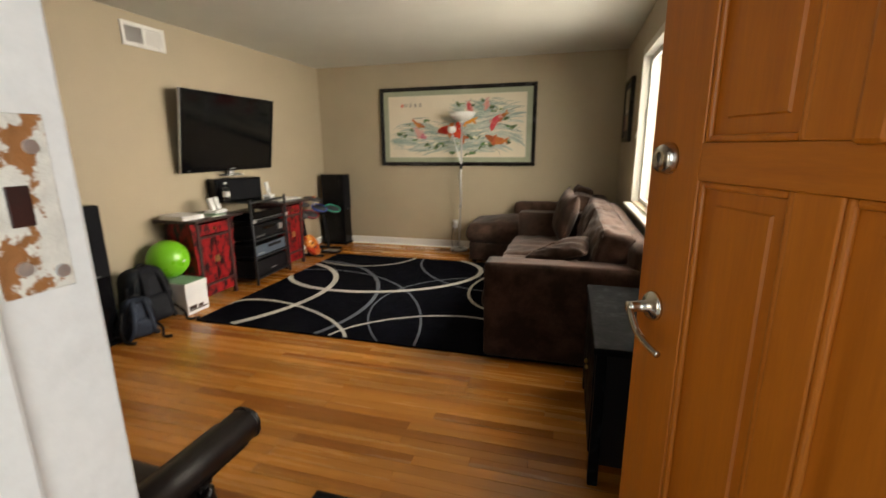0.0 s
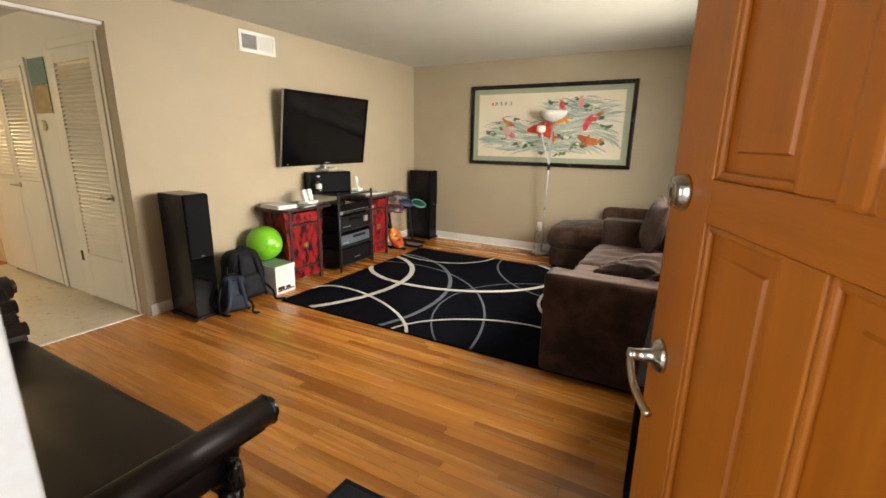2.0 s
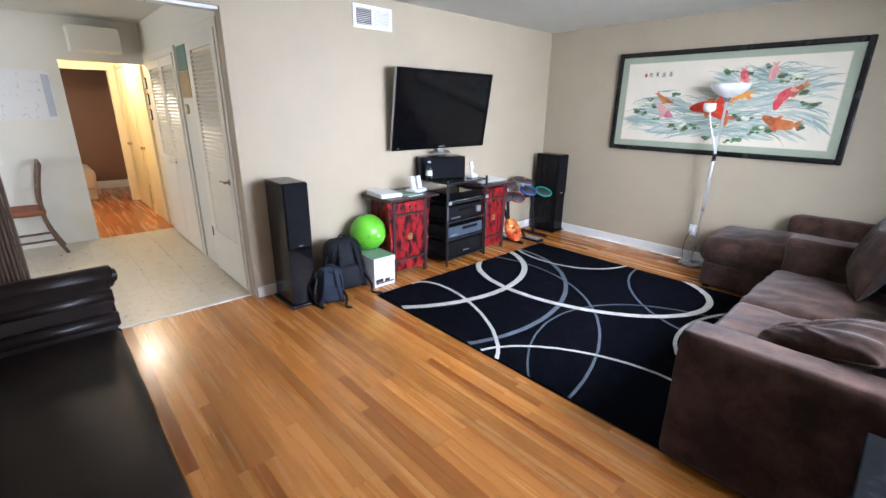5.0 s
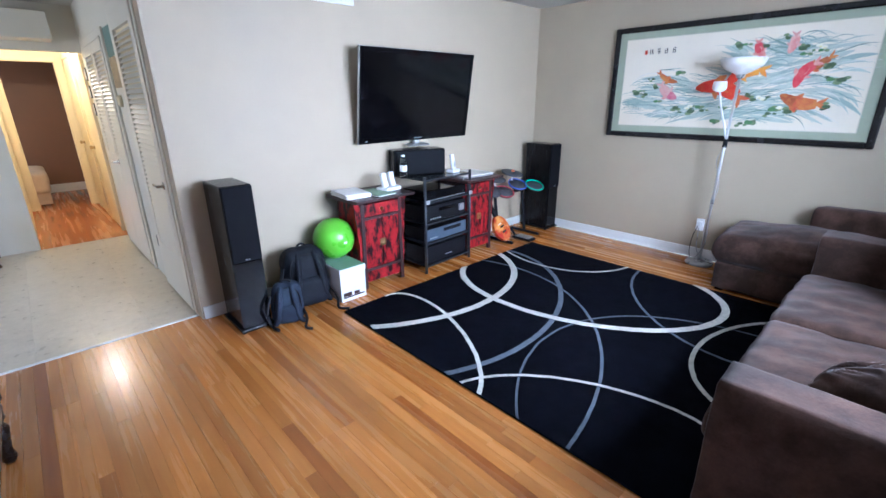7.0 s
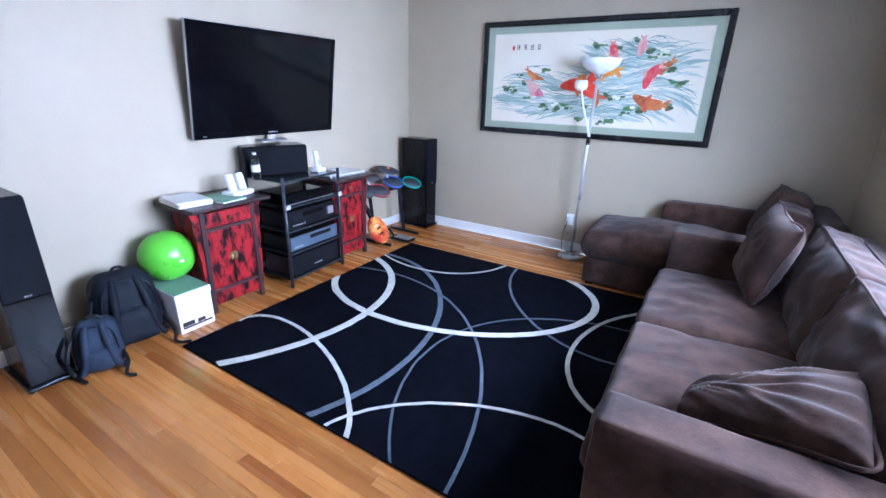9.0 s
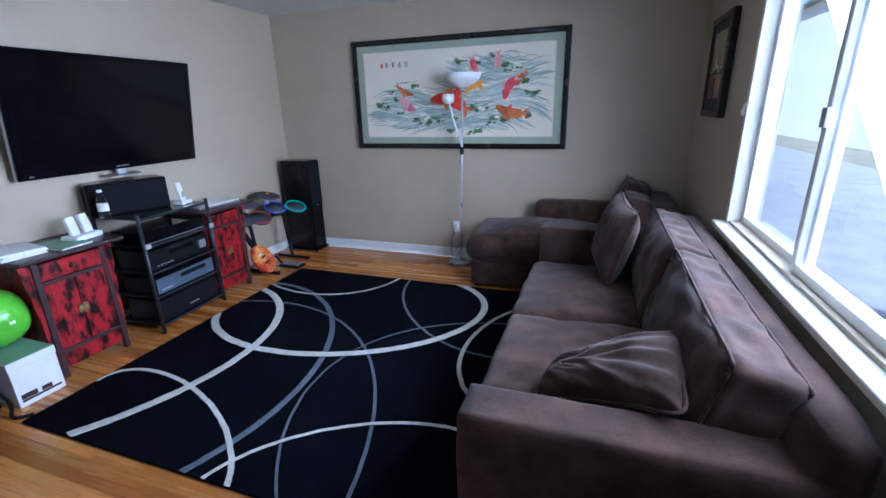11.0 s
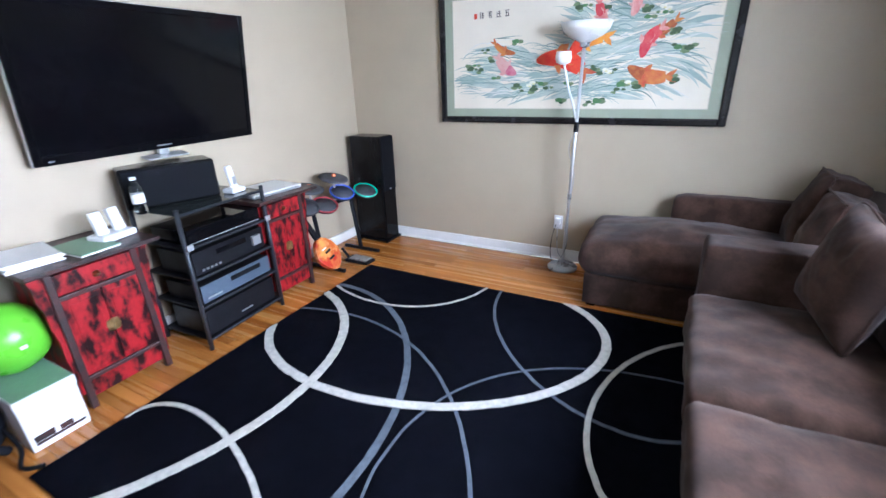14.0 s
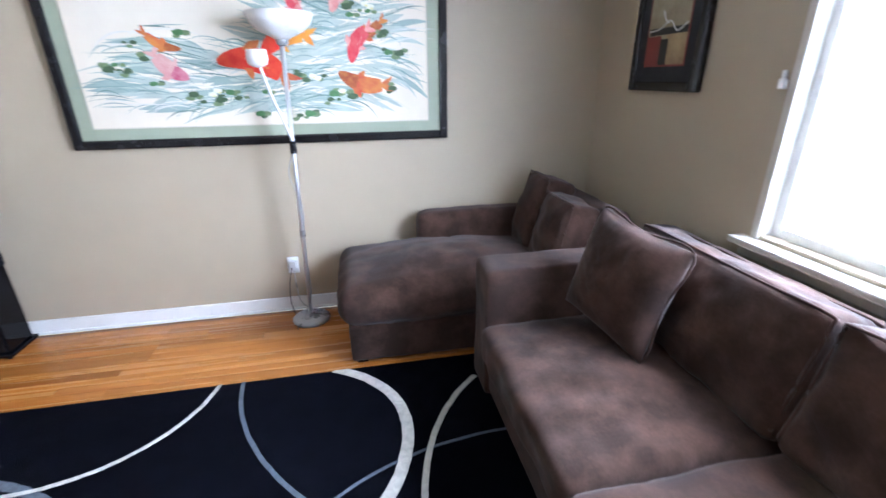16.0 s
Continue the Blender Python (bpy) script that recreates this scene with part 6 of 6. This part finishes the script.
# ---- kitchen passage and hall ----
def louver_door(x0, x1, z0, z1, lz0, lz1, name, label, knob=None):
    d = tagged(thing(name, pose(0, 0, 0), label, "door"), kind="structure")
    y0, y1 = HY - 0.030, HY - 0.004
    st = 0.095 if x1 - x0 > 0.6 else 0.06
    part("stile", B((x0, y0, z0, x0 + st, y1, z1), bev=0.003), M_cream_door, d)
    part("stile", B((x1 - st, y0, z0, x1, y1, z1), bev=0.003), M_cream_door, d)
    part("rail", B((x0 + st, y0, lz1, x1 - st, y1, z1), bev=0.003), M_cream_door, d)
    part("lower_panel", B((x0 + st, y0, z0, x1 - st, y1, lz0), bev=0.003), M_cream_door, d)
    part("backing", B((x0 + st, y1 - 0.004, lz0, x1 - st, y1, lz1)), M_hall_wall, d)
    n = int((lz1 - lz0) / 0.034)
    bm = bmesh.new()
    box(bm, x0 + st, -0.0025, -0.017, x1 - st, 0.0025, 0.017, 0, 1, Matrix.Rotation(radians(-42), 4, "X"))
    first = part("slat", bm, M_cream_door, d)
    first.location = (0, (y0 + y1) / 2 - 0.003, lz0 + 0.02)
    for k in range(1, n):
        o = new("slat", first.data)
        o.parent = d
        o.location = (0, (y0 + y1) / 2 - 0.003, lz0 + 0.02 + k * 0.034)
    if knob:
        kx, kz = knob
        kb = part("lever_handle", lathe([(0.026, 0), (0.026, 0.005), (0.011, 0.01), (0.011, 0.045), (0.002, 0.046)], (kx, y0, kz), Matrix.Rotation(radians(90), 4, "X"), 20), M_nickel, d, "brushed nickel handle", 2)
        part("lever", T([(kx, y0 - 0.04, kz), (kx - 0.04, y0 - 0.045, kz + 0.004), (kx - 0.10, y0 - 0.042, kz)], 0.008, 8), M_nickel, kb, smooth=2)
    return d


louver_door(-0.92, -0.155, 0.025, 2.075, 0.42, 1.97, "door_louvered", "white louvered closet door with a nickel lever", (-0.235, 0.945))
louver_door(-2.02, -1.46, 0.03, 1.985, 1.0, 1.90, "door_bifold", "white louvered bifold closet leaf", (-1.97, 0.95))
louver_door(-2.60, -2.03, 0.03, 1.985, 1.0, 1.90, "door_bifold", "white louvered bifold closet leaf")
structure("trim_louver_casing", B((-0.155, HY - 0.02, 0, -0.113, HY - 0.002, 2.14), (-0.985, HY - 0.02, 0, -0.92, HY - 0.002, 2.14), (-0.92, HY - 0.02, 2.078, -0.155, HY - 0.002, 2.14), bev=0.004), M_cream_door, "white door casing")
structure("trim_bifold_casing", B((-1.46, HY - 0.02, 0, -1.40, HY - 0.002, 2.06), (-2.66, HY - 0.02, 0, -2.60, HY - 0.002, 2.06), (-2.60, HY - 0.02, 1.99, -1.46, HY - 0.002, 2.06), (-2.60, HY - 0.034, 1.985, -1.46, HY - 0.02, 2.0), bev=0.004), M_cream_door, "white casing of the bifold closet")
cl = thing("wall_calendar", pose(0, 0, 0), "small wall calendar with a grey and tan picture", "calendar")
part("picture_page", B((-1.36, HY - 0.008, 1.83, -1.05, HY - 0.002, 2.04)), M_water_deep, cl, "grey-green landscape page")
part("date_page", B((-1.36, HY - 0.008, 1.60, -1.05, HY - 0.002, 1.825)), M_tan_art, cl, "tan page")
th = thing("thermostat", pose(0, 0, 0), "small cream wall thermostat", "thermostat")
part("case", lathe([(0.045, 0), (0.045, 0.02), (0.03, 0.03), (0.002, 0.031)], (-1.26, HY - 0.001, 1.50), Matrix.Rotation(radians(90), 4, "X"), 20), M_hall_wall, th, smooth=1)
sw = thing("door_stop_plate", pose(0, 0, 0), "small dark plate low on the closet casing", "plate")
part("plate", B((-0.975, HY - 0.028, 0.34, -0.945, HY - 0.0205, 0.43), bev=0.003), M_dark_lac, sw)

# accordion door folded against the south end of the opening
ac = thing("accordion_door", pose(0, 0, 0), "brown accordion folding door pushed fully open", "folding door")
for k in range(10):
    y = SY + 0.075 + k * 0.0205
    part("fold_panel", prism([(-0.100, y), (-0.055, y + 0.004), (-0.008, y), (-0.002, y + 0.010), (-0.008, y + 0.0195), (-0.055, y + 0.016), (-0.100, y + 0.0195)], 0.012, 2.160), M_brown_wood, ac)
part("lead_post", B((-0.10, SY + 0.285, 0.010, -0.010, SY + 0.303, 2.162), bev=0.003), M_brown_wood, ac)


def dining_chair():
    c = thing("dining_chair", pose(-2.48, 0.98, 0, 0, 0, 2), "walnut dining chair with a rust coloured seat", "chair")
    for x in (-0.40, -0.02):
        part("back_post", T([(x, 0.02, 0.0), (x, -0.06, 0.22), (x, -0.10, 0.46), (x, -0.08, 0.72), (x, -0.03, 0.95)], 0.018, 8), M_chair_wood, c, smooth=2)
        part("front_leg", R(((x, -0.50, 0), (x, -0.48, 0.44), 0.018)), M_chair_wood, c)
        part("side_stretcher", R(((x, -0.02, 0.16), (x, -0.49, 0.16), 0.012)), M_chair_wood, c)
    part("seat", cushion((0.42, 0.44, 0.06), 0.025, 0.01, 0.003, 81, Matrix.Translation((-0.21, -0.29, 0.46)), 8), M_cushion_red, c, "rust fabric seat", 2)
    for z in (0.66, 0.92):
        part("back_rail", B((-0.40, -0.095 + (z - 0.66) * 0.2, z, -0.02, -0.07 + (z - 0.66) * 0.2, z + 0.05), bev=0.006), M_chair_wood, c)


dining_chair()
pb = thing("pin_board", pose(0, 0, 0), "white wall planner sheet with faint writing", "planner")
part("sheet", B((KX + 0.001, 0.55, 1.36, KX + 0.006, 1.22, 1.86)), M_paper, pb)
part("side_strip", B((KX + 0.007, 1.14, 1.40, KX + 0.011, 1.20, 1.82)), M_silver, pb)
# hall: doors, small pictures, vent and bedroom
for x0, x1, lb in ((-3.95, -3.25, "cream hall door with a dark knob"), (-5.0, -4.28, "cream hall door, closed")):
    d = tagged(thing("door_hall", pose(0, 0, 0), lb, "door"), kind="structure")
    part("leaf", B((x0, HY - 0.005, 0.01, x1, HY + 0.016, 2.03), bev=0.004), M_hall_wall, d)
    part("casing", B((x0 - 0.07, HY - 0.012, 0, x0 - 0.004, HY + 0.018, 2.10), (x1 + 0.004, HY - 0.012, 0, x1 + 0.07, HY + 0.018, 2.10), (x0 - 0.004, HY - 0.012, 2.034, x1 + 0.004, HY + 0.018, 2.10), bev=0.003), M_hall_wall, d)
    part("knob", lathe([(0.024, 0), (0.024, 0.004), (0.010, 0.012), (0.024, 0.035), (0.02, 0.05), (0.002, 0.055)], (x0 + 0.06, HY - 0.005, 0.95), Matrix.Rotation(radians(90), 4, "X"), 20), M_brass, d, smooth=2)
for z in (1.35, 1.53, 1.71):
    hp = thing("hall_photo", pose(0, 0, 0), "small framed photo in a column on the hall wall", "photo", "hall photos")
    part("frame", B((-3.14, HY + 0.004, z, -3.06, HY + 0.018, z + 0.13), bev=0.004), M_frame_black, hp)
    part("print", B((-3.13, HY + 0.001, z + 0.012, -3.07, HY + 0.0045, z + 0.118)), M_paper, hp)
hv = thing("hall_vent", pose(0, 0, 0), "grey return air grille low on the hall wall", "vent")
part("frame", B((-4.2, HY + 0.005, 0.10, -4.02, HY + 0.019, 0.42), bev=0.004), M_silver, hv)
for k in range(8):
    part("slat", B((-4.185, HY + 0.001, 0.13 + k * 0.034, -4.035, HY + 0.006, 0.145 + k * 0.034)), M_dark_lac, hv)
bd = thing("bed", pose(-6.2, 1.15, 0), "low bed corner with a cream bedspread", "bed")
part("mattress", cushion((1.2, 0.9, 0.32), 0.06, 0.02, 0.01, 91, Matrix.Translation((0.0, 0.0, 0.34)), 10), M_bed, bd, smooth=2)
part("skirt", B((-0.56, -0.42, 0.02, 0.56, 0.42, 0.2)), M_bed, bd)
hl = thing("hall_ceiling_light", pose(-4.0, 1.70, 2.40), "small round opal ceiling light in the hall", "ceiling light")
part("plate", lathe([(0.10, -0.012), (0.10, 0.0)], seg=28), M_nickel, hl)
part("globe", lathe([(0.09, -0.012), (0.095, -0.03), (0.08, -0.07), (0.04, -0.09), (0.002, -0.095)], seg=28), mat("lit_opal_globe", (1.0, 0.80, 0.52), 0.4, emit=9.0), hl, smooth=2)
lamp("hall_lamp", "POINT", pose(-4.0, 1.70, 2.22), 36, (1.0, 0.74, 0.42), (0.08,))


# ---- floors, piece by piece ----
def planks():
    rnd = random.Random(11)
    W, gap = 0.0570, 0.0004
    fl = bpy.data.objects["floor"]
    lengths = (0.60, 0.95, 1.30, 1.75, 2.30)
    meshes = {}

    def board(L):
        if L not in meshes:
            bm = B((0, 0, -0.014, L - gap, W - gap, 0.0), bev=0.0006, seg=1)
            me = bpy.data.meshes.new("plank")
            bm.to_mesh(me)
            bm.free()
            me.materials.append(M_plank)
            meshes[L] = me
        return meshes[L]

    far_v, far_f = [], []
    rows = int((6.0 - SY) / W) + 1
    count = 0
    for r in range(rows):
        y = SY + 0.002 + r * W
        x = -0.085
        while x < 4.03:
            L = rnd.choice(lengths)
            last = x + L > 3.90
            if last:
                L = 4.044 - x
            if y < 2.86 and count < 300 and L in lengths:
                o = new("plank", board(L))
                o.parent = fl
                o.location = (x, y, rnd.uniform(-0.0003, 0.0003))
                count += 1
            elif y + W < 6.0:
                i = len(far_v)
                x1, y1, c = x + L - gap, y + W - gap, 0.0005
                z = rnd.uniform(-0.0003, 0.0003)
                far_v += [(x, y, -0.013), (x1, y, -0.013), (x1, y1, -0.013), (x, y1, -0.013), (x + c, y + c, z), (x1 - c, y + c, z), (x1 - c, y1 - c, z), (x + c, y1 - c, z)]
                far_f += [(i + 4, i + 5, i + 6, i + 7), (i, i + 1, i + 5, i + 4), (i + 1, i + 2, i + 6, i + 5), (i + 2, i + 3, i + 7, i + 6), (i + 3, i, i + 4, i + 7)]
            x = 9.0 if last else x + L
    me = bpy.data.meshes.new("plank_field")
    me.from_pydata(far_v, [], far_f)
    me.materials.append(M_plank_far)
    o = new("plank_field", me)
    o.parent = fl
    tagged(o, "further oak strips of the same floor", kind="stuff")


planks()


def tiles():
    S = 0.3048
    fk = bpy.data.objects["floor_kitchen"]
    meshes = {}
    for i in range(10):
        for j in range(12):
            x0, y1 = -0.113 - S * (i + 1), HY - 0.002 - S * j
            start = max(0.0, KX + 0.002 - x0)
            if start > S - 0.02 or y1 - S < -1.62:
                continue
            if start not in meshes:
                bm = B((start, -S + 0.0012, -0.006, S - 0.0012, 0, 0.0), bev=0.0006, seg=1)
                me = bpy.data.meshes.new("tile")
                bm.to_mesh(me)
                bm.free()
                me.materials.append(M_vinyl)
                meshes[start] = me
            o = new("tile", meshes[start])
            o.parent = fk
            o.location = (x0, y1, 0)


tiles()
